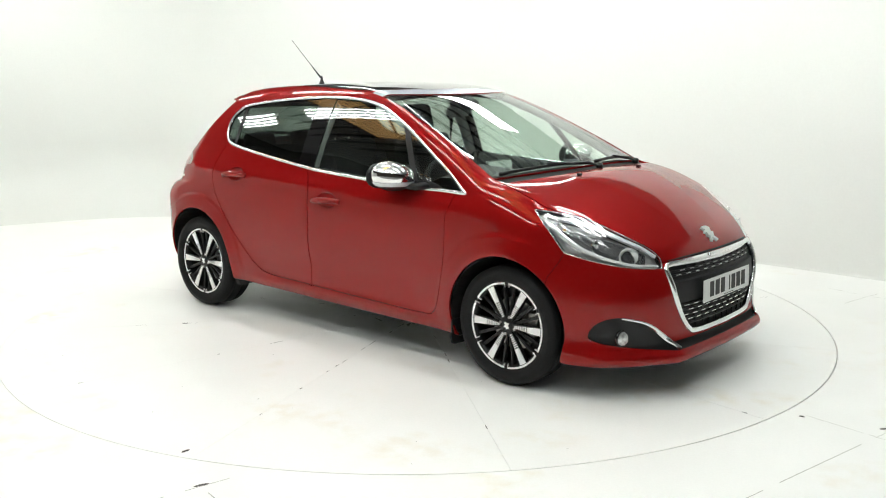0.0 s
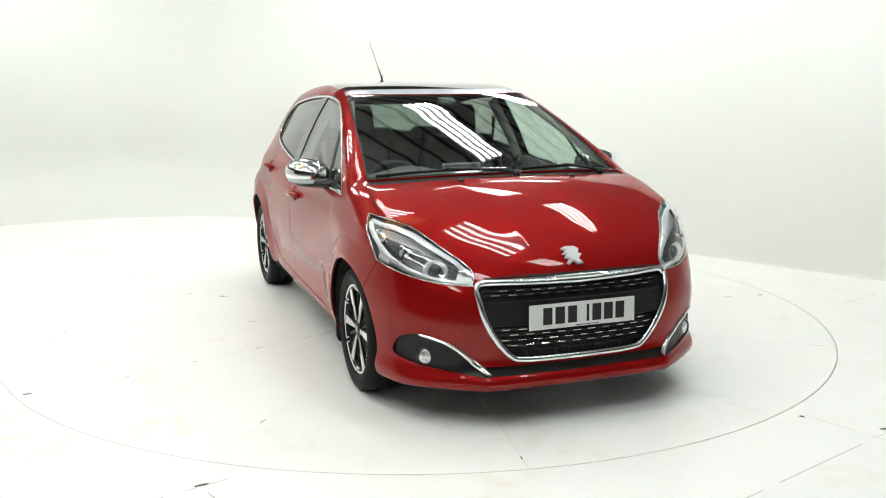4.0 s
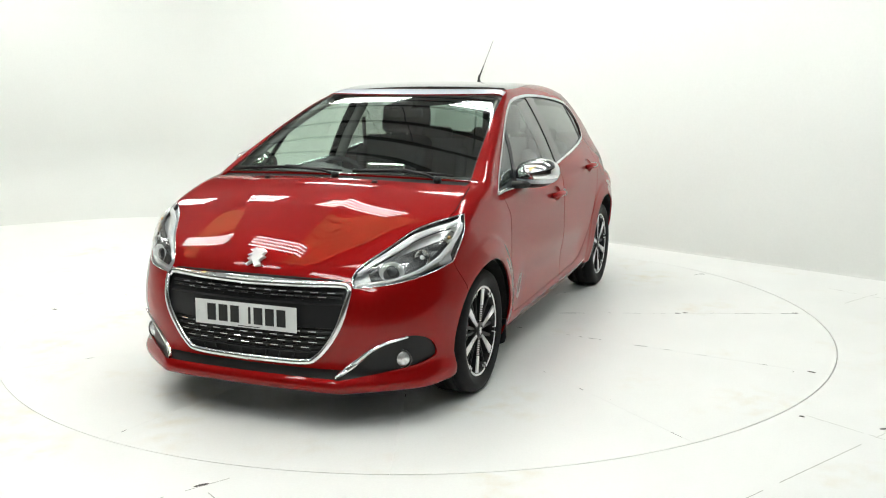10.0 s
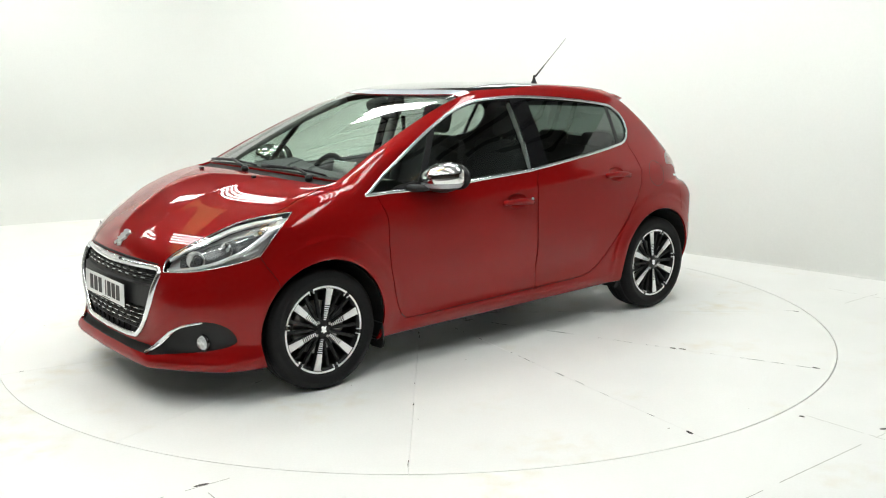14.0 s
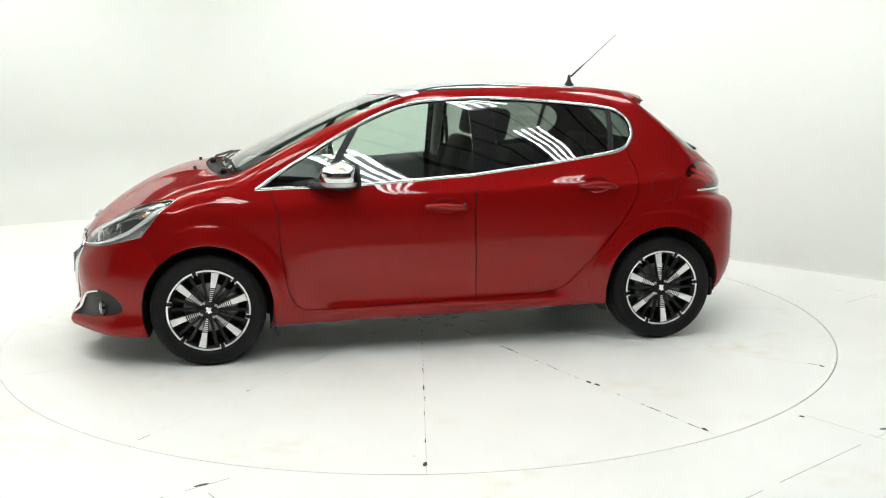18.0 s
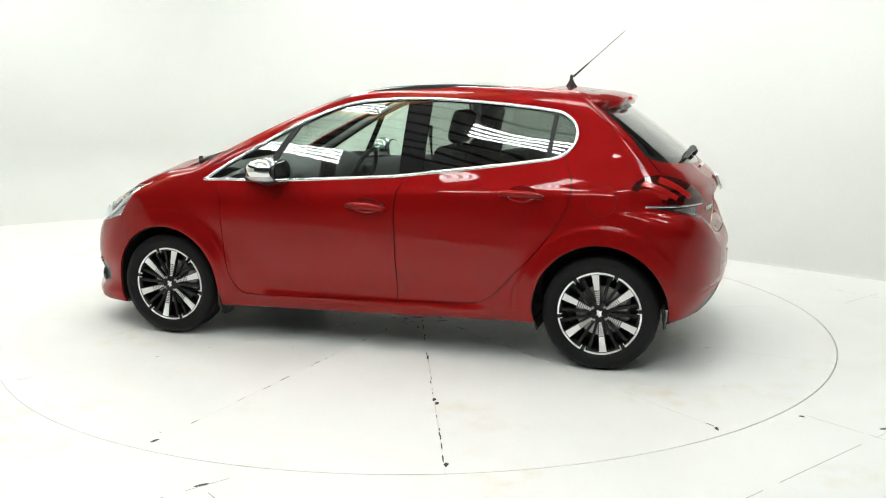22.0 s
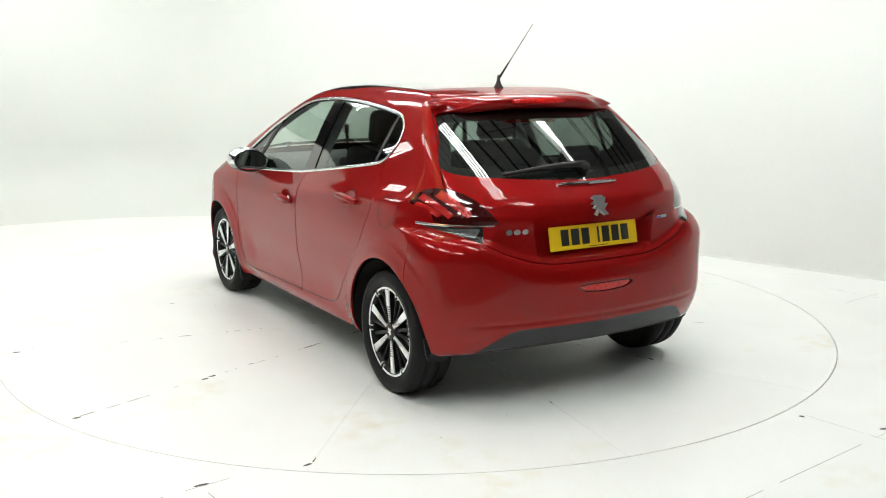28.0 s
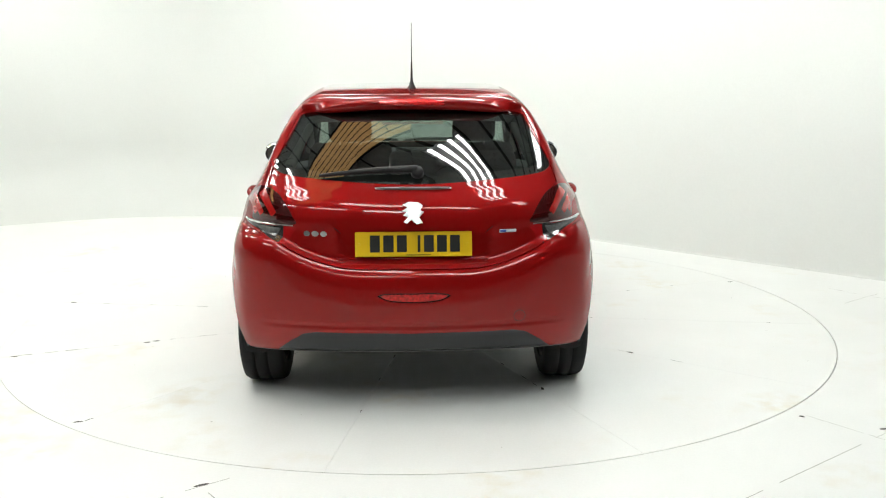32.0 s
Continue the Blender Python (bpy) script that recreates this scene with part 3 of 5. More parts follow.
def outline_distance(P, poly):
    """Signed distance of 2-D points to a closed outline, negative inside."""
    poly = np.asarray(poly, float)
    a, b = poly, np.roll(poly, -1, axis=0)
    out = np.full(len(P), 1.0)
    lo, hi = poly.min(0) - 0.08, poly.max(0) + 0.08
    near = np.where(((P > lo) & (P < hi)).all(1))[0]
    for c in range(0, len(near), 4000):
        i = near[c:c + 4000]
        p = P[i][:, None]
        ab = (b - a)[None]
        t = np.clip(((p - a) * ab).sum(2) / ((ab ** 2).sum(2) + 1e-12), 0, 1)
        dist = np.sqrt((((a + ab * t[..., None]) - p) ** 2).sum(2)).min(1)
        cross = ((a[None, :, 1] > p[..., 1]) != (b[None, :, 1] > p[..., 1]))
        xx = a[None, :, 0] + (p[..., 1] - a[None, :, 1]) * (b - a)[None, :, 0] / ((b - a)[None, :, 1] + 1e-12)
        odd = ((p[..., 0] < xx) & cross).sum(1) % 2 == 1
        out[i] = np.where(odd, -dist, dist)
    return out


def side_xy(V):
    return V[:, [0, 2]]


def nose_angle(V):
    return np.stack([np.arctan2(V[:, 1], V[:, 0] - 0.9), V[:, 2]], 1)


def tail_angle(V):
    return np.stack([np.arctan2(V[:, 1], -0.9 - V[:, 0]), V[:, 2]], 1)


GAP = 0.0022


def both(m, centre):
    """A panel over the middle from its half (centre), or the mirrored twin of a side panel."""
    V, N, T = m
    f = np.array([1, -1, 1])
    if not centre:
        return V * f, N * f, T[:, ::-1]
    V2, N2, T2 = np.concatenate([V, V * f]), np.concatenate([N, N * f]), np.concatenate([T, T[:, ::-1] + len(V)])
    mid = np.abs(V) [:, 1] < 1e-5
    remap = np.arange(len(V2))
    remap[len(V):][mid] = np.where(mid)[0]
    return compact((V2, N2, remap[T2]))


def shell(name, m, mat, parent, label="", thick=0.010, out=0.0, keep_shadow=True):
    """A panel with its thickness: the surface, and a rim turned inwards all round."""
    V, N, T = m
    V = V + N * out
    verts, norms, faces = [V], [N], [T]
    if thick:
        e = np.concatenate([T[:, [0, 1]], T[:, [1, 2]], T[:, [2, 0]]])
        es = np.sort(e, axis=1)
        _, inv, cnt = np.unique(es, axis=0, return_inverse=True, return_counts=True)
        rim = e[cnt[inv.reshape(-1)] == 1]
        n = len(V)
        a, b = V[rim[:, 0]], V[rim[:, 1]]
        na, nb = N[rim[:, 0]], N[rim[:, 1]]
        outw = np.cross(b - a, (na + nb) / 2)
        outw /= np.linalg.norm(outw, axis=1, keepdims=True) + 1e-12
        k = len(rim)
        verts += [a, b, b - nb * thick, a - na * thick]
        norms += [outw] * 4
        i = np.arange(k) + n
        faces += [np.stack([i + k, i, i + 3 * k], 1), np.stack([i + k, i + 3 * k, i + 2 * k], 1)]
    ob = link_mesh(name, np.concatenate(verts), np.concatenate(faces), mat, parent, label, np.concatenate(norms))
    if not keep_shadow:
        ob.visible_shadow = False
    return ob


BODY = body_half()

# wheel arches and the open underside
V = BODY[0]
for ax, rad in ((AXLE_F, ARCH), (AXLE_R, ARCH + 0.010)):
    V = BODY[0]
    d = np.where(V[:, 1] > 0.42, np.hypot(V[:, 0] - ax, (V[:, 2] - HUB_Z) * 0.985) - rad, 0.5)
    BODY = split(BODY, d)[1]
INNER = BODY

UNDERBODY, BODY = split(BODY, BODY[1][:, 2] + 0.8)

# outlines on the side (x, z)
WINDOW = spline([(1.005, 0.927), (0.86, 0.929), (0.70, 0.929), (0.5, 0.933), (-0.08, 0.966), (-0.194, 0.976), (-0.6, 1.025), (-0.915, 1.066), (-1.035, 1.09), (-1.098, 1.14), (-1.118, 1.2), (-1.105, 1.255), (-1.06, 1.3), (-0.98, 1.33), (-0.663, 1.367), (-0.279, 1.389), (0.03, 1.380), (0.211, 1.350), (0.392, 1.281), (0.567, 1.195), (0.746, 1.094), (0.87, 1.022), (0.97, 0.955)], 6, True)
DOOR_F = spline([(0.89, 1.0), (0.892, 0.8), (0.886, 0.63), (0.862, 0.44), (0.832, 0.345), (0.788, 0.29), (0.72, 0.276), (0.3, 0.285), (-0.12, 0.296), (-0.166, 0.30), (-0.166, 0.45), (-0.16, 0.78), (-0.175, 0.9), (-0.195, 1.03), (0.3, 1.08)], 8, True)
DOOR_R = spline([(-0.195, 1.03), (-0.178, 0.9), (-0.163, 0.78), (-0.169, 0.45), (-0.169, 0.30), (-0.21, 0.299), (-0.5, 0.306), (-0.62, 0.32), (-0.70, 0.36), (-0.80, 0.462), (-0.90, 0.565), (-0.983, 0.665), (-1.06, 0.78), (-1.1, 0.87), (-1.108, 0.97), (-1.075, 1.05), (-1.02, 1.11), (-0.6, 1.12)], 8, True)
# outlines round the nose and the tail (angle, z)
HEAD = spline([(0.441, 0.623), (0.450, 0.621), (0.585, 0.633), (0.731, 0.662), (0.855, 0.697), (0.868, 0.704), (0.896, 0.745), (0.94, 0.808), (0.992, 0.876), (0.995, 0.886), (0.90, 0.877), (0.826, 0.864), (0.715, 0.833), (0.575, 0.765), (0.48, 0.712), (0.440, 0.672), (0.436, 0.640)], 6, True)
LAMP_RED = spline([(0.988, 0.938), (0.965, 0.972), (0.90, 1.002), (0.81, 1.008), (0.70, 0.985), (0.62, 0.943), (0.567, 0.892), (0.556, 0.860), (0.69, 0.855), (0.79, 0.859), (0.842, 0.868), (0.852, 0.895), (0.89, 0.922)], 6, True)
LAMP_CLEAR = spline([(0.93, 0.853), (0.79, 0.851), (0.69, 0.847), (0.556, 0.851), (0.574, 0.808), (0.587, 0.775), (0.64, 0.791), (0.70, 0.808), (0.785, 0.828), (0.86, 0.841)], 6, True)
GRILLE = spline([(0.0, 0.628), (0.25, 0.632), (0.43, 0.636), (0.468, 0.622), (0.473, 0.585), (0.452, 0.487), (0.402, 0.39), (0.335, 0.312), (0.262, 0.289), (0.0, 0.287), (-0.3, 0.287), (-0.3, 0.628)], 6, True)
FOG = spline([(0.425, 0.234), (0.475, 0.275), (0.56, 0.350), (0.64, 0.396), (0.705, 0.408), (0.752, 0.385), (0.772, 0.335), (0.765, 0.296), (0.70, 0.270), (0.55, 0.246)], 6, True)
INTAKE = [(-0.3, 0.236), (0.435, 0.236), (0.462, 0.272), (-0.3, 0.272)]

V = BODY[0]
front = V[:, 0] > 1.2
d_head = np.where(front, outline_distance(nose_angle(V), HEAD), 0.3)
HEAD_PIECE, BODY = split(BODY, d_head + GAP)
BODY = split(BODY, np.where(BODY[0][:, 0] > 1.2, outline_distance(nose_angle(BODY[0]), HEAD), 0.3) - GAP)[1]
d = np.where(BODY[0][:, 0] > 1.4, outline_distance(BODY[0][:, 1:], GRILLE), 0.3)
GRILLE_PIECE, BODY = split(BODY, d)
d = np.where(BODY[0][:, 0] > 1.4, outline_distance(BODY[0][:, 1:], FOG), 0.3)
FOG_PIECE, BODY = split(BODY, d)
d = np.where(BODY[0][:, 0] > 1.4, outline_distance(BODY[0][:, 1:], INTAKE), 0.3)
INTAKE_PIECE, BODY = split(BODY, d)
rear = lambda: BODY[0][:, 0] < -1.2
RED_PIECE, BODY = split(BODY, np.where(rear(), outline_distance(tail_angle(BODY[0]), LAMP_RED), 0.3))
CLEAR_PIECE, BODY = split(BODY, np.where(rear(), outline_distance(tail_angle(BODY[0]), LAMP_CLEAR), 0.3))

# bright bars and chambers set flush in the tail lamps
def blade(a0, z0, a1, z1, w0, w1):
    """A curved tapering bar as an outline in (angle, z)."""
    up_, down = [], []
    for i in range(9):
        t = i / 8
        a, z = a0 + (a1 - a0) * t, z0 + (z1 - z0) * t + 0.010 * math.sin(math.pi * t)
        w = w0 + (w1 - w0) * t
        up_.append((a - w * 0.5, z + w * 0.45))
        down.append((a + w * 0.5, z - w * 0.45))
    return up_ + down[::-1]


BAR_PIECES = []
for spec in ((0.955, 0.938, 0.812, 0.893, 0.020, 0.020), (0.930, 0.972, 0.758, 0.892, 0.026, 0.022), (0.835, 0.988, 0.672, 0.896, 0.032, 0.022)):
    piece, RED_PIECE = split(RED_PIECE, outline_distance(tail_angle(RED_PIECE[0]), blade(*spec)))
    BAR_PIECES.append(piece)
CHAMBER, CLEAR_PIECE = split(CLEAR_PIECE, outline_distance(tail_angle(CLEAR_PIECE[0]), [(0.80, 0.841), (0.625, 0.841), (0.648, 0.803), (0.72, 0.818)]))
CORNER, CLEAR_PIECE = split(CLEAR_PIECE, tail_angle(CLEAR_PIECE[0])[:, 0] - 0.614)

# top: windscreen, header strip, glass roof, cowl, bonnet
def band(V):
    """Distance beyond the windscreen's side edge."""
    x, y = V[:, 0], V[:, 1]
    return y - (0.565 + (0.705 - 0.565) * (x - 0.178) / (1.10 - 0.178))


up = lambda m: m[0][:, 2] > 0.9
V = BODY[0]
x, y = V[:, 0], V[:, 1]
screen_low = x - (1.19 - 0.19 * y ** 2)
screen_top = (0.31 - 0.36 * y ** 2) - x
WS, BODY = split(BODY, np.where(V[:, 2] > 0.9, np.maximum(np.maximum(screen_low, screen_top), band(V)), 0.3))
V = BODY[0]
x, y = V[:, 0], V[:, 1]
d = np.maximum(np.maximum(x - (0.306 - 0.36 * y ** 2), (0.195 - 0.34 * y ** 2) - x), band(V) + 0.0)
STRIP, BODY = split(BODY, np.where(V[:, 2] > 1.25, d, 0.3))
V = BODY[0]
x, y = V[:, 0], V[:, 1]
roof_edge = 0.535 - 0.07 * step01(-x, 0.0, 0.95)
d = np.maximum(np.maximum(x - (0.191 - 0.34 * y ** 2), (-0.93 + 0.05 * y ** 2) - x), y - roof_edge)
ROOF_GLASS, BODY = split(BODY, np.where(V[:, 2] > 1.25, d, 0.3))
V = BODY[0]
x, y, z = V.T
d = np.maximum(np.maximum(x - (1.285 - 0.22 * y ** 2), (1.194 - 0.19 * y ** 2) - x), y - 0.71)
COWL, BODY = split(BODY, np.where(z > 0.85, d, 0.3))


def hood_distance(V):
    x, y, z = V.T
    edge = np.interp(x, [1.0, 1.15, 1.3, 1.42, 1.7, 2.2], [0.705, 0.728, 0.748, 0.755, 0.72, 0.6])
    low = np.interp(np.arctan2(y, x - 0.9), [0, 0.40, 0.44, 1.0, 1.1], [0.652, 0.640, 0.645, 0.872, 0.9])
    return np.maximum(np.maximum(y - edge, low - z), (1.283 - 0.22 * y ** 2) - x)


d = np.where(BODY[0][:, 0] > 1.0, hood_distance(BODY[0]), 0.3)
HOOD, BODY = split(BODY, d + GAP)
d = np.where(BODY[0][:, 0] > 1.0, hood_distance(BODY[0]), 0.3)
BODY = split(BODY, d - GAP)[1]

# side glass, with its chrome frame
V = BODY[0]
d = np.where(V[:, 1] > 0.35, outline_distance(side_xy(V), WINDOW), 0.3)
DLO, BODY = split(BODY, d)
d = outline_distance(side_xy(DLO[0]), WINDOW)
DLO, FRAME = split(DLO, d + 0.0100)
P2 = side_xy(FRAME[0])
across = (outline_distance(P2, WINDOW) + 0.0050) / 0.0050
lean = np.stack([outline_distance(P2 + e, WINDOW) - outline_distance(P2 - e, WINDOW) for e in (np.array([0.002, 0]), np.array([0, 0.002]))], 1)
lean /= np.linalg.norm(lean, axis=1, keepdims=True) + 1e-9
N2 = FRAME[1].copy()
N2[:, 0] += 0.9 * across * lean[:, 0]
N2[:, 2] += 0.9 * across * lean[:, 1]
FRAME = (FRAME[0], N2 / np.linalg.norm(N2, axis=1, keepdims=True), FRAME[2])


def cut_doors(m, poly):
    d = np.where(m[0][:, 1] > 0.4, outline_distance(side_xy(m[0]), poly), 0.3)
    piece, rest = split(m, d + GAP)
    d = np.where(rest[0][:, 1] > 0.4, outline_distance(side_xy(rest[0]), poly), 0.3)
    return piece, split(rest, d - GAP)[1]


FRONT_DOOR, BODY = cut_doors(BODY, DOOR_F)
REAR_DOOR, BODY = cut_doors(BODY, DOOR_R)

# tail: rear glass, tailgate, bumper, valance
REAR_GLASS_OUT = spline([(0.0, 1.347), (0.3, 1.344), (0.48, 1.336), (0.540, 1.322), (0.560, 1.285), (0.60, 1.20), (0.645, 1.12), (0.645, 1.088), (0.59, 1.064), (0.42, 1.048), (0.2, 1.034), (0.0, 1.028), (-0.3, 1.03), (-0.3, 1.347)], 6, True)
V = BODY[0]
d = np.where((V[:, 0] < -1.1), outline_distance(V[:, 1:], REAR_GLASS_OUT), 0.3)
REAR_GLASS, BODY = split(BODY, d)


def bumper_line(y):
    return 0.668 + smile(y)


def gate_distance(V):
    x, y, z = V.T
    edge = np.interp(z, [0.7, 0.80, 0.86, 0.95, 1.02, 1.1, 1.3, 1.36, 1.45], [0.6, 0.575, 0.55, 0.575, 0.672, 0.648, 0.565, 0.535, 0.45])
    return np.maximum(np.maximum(y - edge, bumper_line(y) - z), x + 1.12 - 0.1 * y ** 2)


d = gate_distance(BODY[0])
GATE, BODY = split(BODY, d + GAP)
BODY = split(BODY, gate_distance(BODY[0]) - GAP)[1]
V = BODY[0]


def rear_bumper_distance(V):
    x, y, z = V.T
    seam = np.interp(z, [0.3, 0.55, 0.66, 0.78, 0.85], [-1.53, -1.50, -1.495, -1.50, -1.505])
    return np.maximum(x - seam, z - bumper_line(y))


REAR_BUMPER, BODY = split(BODY, rear_bumper_distance(BODY[0]) + GAP * 0.3)
BODY = split(BODY, rear_bumper_distance(BODY[0]) - GAP * 0.3)[1]
VALANCE_OUT = [(-0.3, 0.384), (0.44, 0.387), (0.50, 0.375), (0.56, 0.335), (0.62, 0.285), (0.64, 0.1), (-0.3, 0.1)]
VALANCE, REAR_BUMPER = split(REAR_BUMPER, np.where(REAR_BUMPER[0][:, 0] < -1.55, outline_distance(REAR_BUMPER[0][:, 1:], VALANCE_OUT), 0.3))


REAR_FOG_OUT = spline([(0.0, 0.570), (0.08, 0.570), (0.14, 0.566), (0.162, 0.558), (0.145, 0.545), (0.11, 0.532), (0.05, 0.526), (0.0, 0.526), (-0.1, 0.526), (-0.1, 0.57)], 6, True)
REAR_FOG, REAR_BUMPER = split(REAR_BUMPER, np.where(REAR_BUMPER[0][:, 0] < -1.5, outline_distance(REAR_BUMPER[0][:, 1:], REAR_FOG_OUT), 0.3))


def front_bumper_distance(V):
    x, y, z = V.T
    seam = np.interp(z, [0.2, 0.5, 0.58, 0.66, 0.72], [1.5, 1.50, 1.52, 1.57, 1.60])
    return np.maximum(seam - x, z - 0.74)


FRONT_BUMPER, BODY = split(BODY, front_bumper_distance(BODY[0]) + GAP * 0.7)
BODY = split(BODY, front_bumper_distance(BODY[0]) - GAP * 0.7)[1]


def wing_distance(V):
    x, y, z = V.T
    return np.maximum(0.89 - x, np.where((y > 0.4) & (z > 0.19), -0.5, 0.5))


WING, BODY = split(BODY, wing_distance(BODY[0]))
ROOF_END, BODY = split(BODY, np.where(BODY[0][:, 2] > 1.3, np.maximum(np.maximum(BODY[0][:, 0] + 0.932 - 0.05 * BODY[0][:, 1] ** 2, -1.117 - BODY[0][:, 0]), BODY[0][:, 1] - 0.47), 0.3))


def two(name, m, mat, label="", **kw):
    return [shell(name, m, mat, CAR, label, **kw), shell(name, both(m, False), mat, CAR, label, **kw)]


def centre(name, m, mat, label="", **kw):
    return shell(name, both(m, True), mat, CAR, label, **kw)


# the dark inner structure that shows in the shut lines
def inner_shell():
    m = INNER
    V = m[0]
    d = np.where(V[:, 1] > 0.35, outline_distance(side_xy(V), WINDOW) + 0.014, 0.3)
    m = split(m, d)[1]
    V = m[0]
    x, y, z = V.T
    d = np.maximum(np.maximum(x - (1.15 - 0.19 * y ** 2), (-0.90) - x), band(V) + 0.012)
    d = np.maximum(d, np.where(x < 0.25, y - 0.47, -1))
    m = split(m, np.where(V[:, 2] > 0.9, d, 0.3))[1]
    V = m[0]
    d = np.where(V[:, 0] < -1.1, outline_distance(V[:, 1:], REAR_GLASS_OUT) + 0.04, 0.3)
    m = split(m, d)[1]
    for fn, poly, lo in ((nose_angle, HEAD, 1.2), ):
        V = m[0]
        m = split(m, np.where(V[:, 0] > lo, outline_distance(fn(V), poly) - 0.0, 0.3))[1]
    for poly in (GRILLE, FOG):
        V = m[0]
        m = split(m, np.where(V[:, 0] > 1.4, outline_distance(V[:, 1:], poly), 0.3))[1]
    shell("inner_structure", both(m, True), CAVITY, CAR, "black inner structure behind the shut lines", thick=0, out=-0.014)


inner_shell()
two("body_side", BODY, PAINT, "red painted sill, pillar and quarter panel")
two("front_wing", WING, PAINT)
HANDLE_F, HANDLE_R = (0.0, 0.818), (-0.857, 0.907)


def without_cup(m, spot):
    """A door skin with the oval opening of its handle cup."""
    off = side_xy(m[0]) - np.array(spot)
    return split(m, (np.hypot(off[:, 0] / 0.078, off[:, 1] / 0.043) - 1) * 0.043)[1]


FRONT_DOORS = two("front_door", without_cup(FRONT_DOOR, HANDLE_F), PAINT)
REAR_DOORS = two("rear_door", without_cup(REAR_DOOR, HANDLE_R), PAINT)
centre("bonnet", HOOD, PAINT, "red bonnet with raised creases", thick=0.014)
centre("front_bumper", FRONT_BUMPER, PAINT)
centre("rear_bumper", REAR_BUMPER, PAINT)
TAILGATE = centre("tailgate", GATE, PAINT, "red tailgate with roof spoiler", thick=0.016)
centre("roof_end_panel", ROOF_END, PAINT)
FOG_LENS, FOG_FRAME = split(REAR_FOG, outline_distance(REAR_FOG[0][:, 1:], [(y * 0.93, 0.5465 + (z - 0.5465) * 0.74) for y, z in REAR_FOG_OUT]))
centre("fog_lamp_frame", FOG_FRAME, SMOKED, "dark red frame of the rear fog lamp", out=-0.010, thick=0.004)
centre("rear_fog_lamp", FOG_LENS, FACET_RED, "bright red rear fog lamp set in the bumper", out=-0.006, thick=0.006)
centre("windscreen", WS, GLASS, "clear laminated windscreen", thick=0.004, out=-0.002, keep_shadow=False)
centre("header_strip", STRIP, SILVER, "silver strip above the windscreen")
centre("roof_glass", ROOF_GLASS, BLACK_GLOSS, "black panoramic glass roof", thick=0.006)
centre("cowl", COWL, CAVITY, "black plastic cowl under the wipers", out=-0.012, thick=0)
centre("rear_window", REAR_GLASS, TINTED, "dark tinted rear window", thick=0.004, out=-0.002, keep_shadow=False)
centre("rear_valance", VALANCE, GREY_PLASTIC, "unpainted black lower valance", out=-0.003)
two("window_frame", FRAME, SATIN, "bright chrome window surround", out=0.004, thick=0.012)
HEAD_LAMPS = two("head_lamp", HEAD_PIECE, CLEAR, "clear head lamp lens", thick=0.0, keep_shadow=False)
TAIL_LAMPS = two("tail_lamp", RED_PIECE, SMOKED, "red tail lamp lens")
REVERSE_LAMPS = two("reverse_lamp", CLEAR_PIECE, SMOKED_CLEAR, "clear reversing lamp lens")
for k, s in ((0, 1), (1, -1)):
    for piece in BAR_PIECES:
        shell("lamp_bar", piece if s > 0 else both(piece, False), RED_BRIGHT, TAIL_LAMPS[k], "glossy bright red bar", thick=0.002)
    shell("clear_chamber", CHAMBER if s > 0 else both(CHAMBER, False), CLEAR_LENS, REVERSE_LAMPS[k], "clear reversing chamber", thick=0.002)
    shell("red_corner", CORNER if s > 0 else both(CORNER, False), RED_LENS, REVERSE_LAMPS[k], "red reflector corner", thick=0.002)
FOG_BEZELS = two("fog_bezel", FOG_PIECE, BLACK_PLASTIC, "black fog lamp surround", out=-0.012, thick=0)
centre("lower_intake", INTAKE_PIECE, BLACK_PLASTIC, "black lower air intake", out=-0.025, thick=0)
centre("underbody", UNDERBODY, UNDERSEAL, "dark grey underbody", thick=0)
GRILLE_OB = centre("grille", GRILLE_PIECE, BLACK_PLASTIC, "black grille panel", out=-0.02, thick=0)

# side glass in its panes
def panes():
    V = DLO[0]
    x, z = V[:, 0], V[:, 2]
    div_f = x - (0.655 - (z - 0.95) * 0.62)
    b_front, b_rear = x + 0.172 + (z - 0.98) * 0.0, x + 0.305
    div_r = x + 0.985 + (1.2 - z) * -0.06
    small, rest = split(DLO, -(div_f - 0.012))
    d = rest[0][:, 0] - (0.655 - (rest[0][:, 2] - 0.95) * 0.62) - (-0.030)
    bar_f, rest = split(rest, -d)
    fglass, rest = split(rest, -(rest[0][:, 0] + 0.172))
    bpil, rest = split(rest, -(rest[0][:, 0] + 0.305))
    rglass, rest = split(rest, -(rest[0][:, 0] + 0.972 - (1.2 - rest[0][:, 2]) * 0.10))
    bar_r, quarter = split(rest, -(rest[0][:, 0] + 0.998 - (1.2 - rest[0][:, 2]) * 0.10))
    kw = dict(thick=0.004, keep_shadow=False)
    two("quarter_light", small, GLASS, "small front quarter window", out=-0.006, **kw)
    two("window_divider", bar_f, BLACK_PLASTIC, "black window divider", out=-0.003)
    two("front_window", fglass, GLASS, "clear front door window", out=-0.006, **kw)
    two("pillar_cover", bpil, BLACK_GLOSS, "gloss black door pillar", out=-0.002)
    two("rear_side_window", rglass, TINTED_SIDE, "tinted rear door window", out=-0.006, **kw)
    two("window_divider", bar_r, BLACK_PLASTIC, "black window divider", out=-0.003)
    two("rear_quarter_window", quarter, TINTED_SIDE, "tinted rear quarter window", out=-0.006, **kw)


panes()


# ---- places on the body's surface ----
def solve(fn, a, b):
    for _ in range(20):
        m = (a + b) / 2
        if field(np.array([fn(m)]))[0] < 0:
            a = m
        else:
            b = m
    return np.array(fn((a + b) / 2))


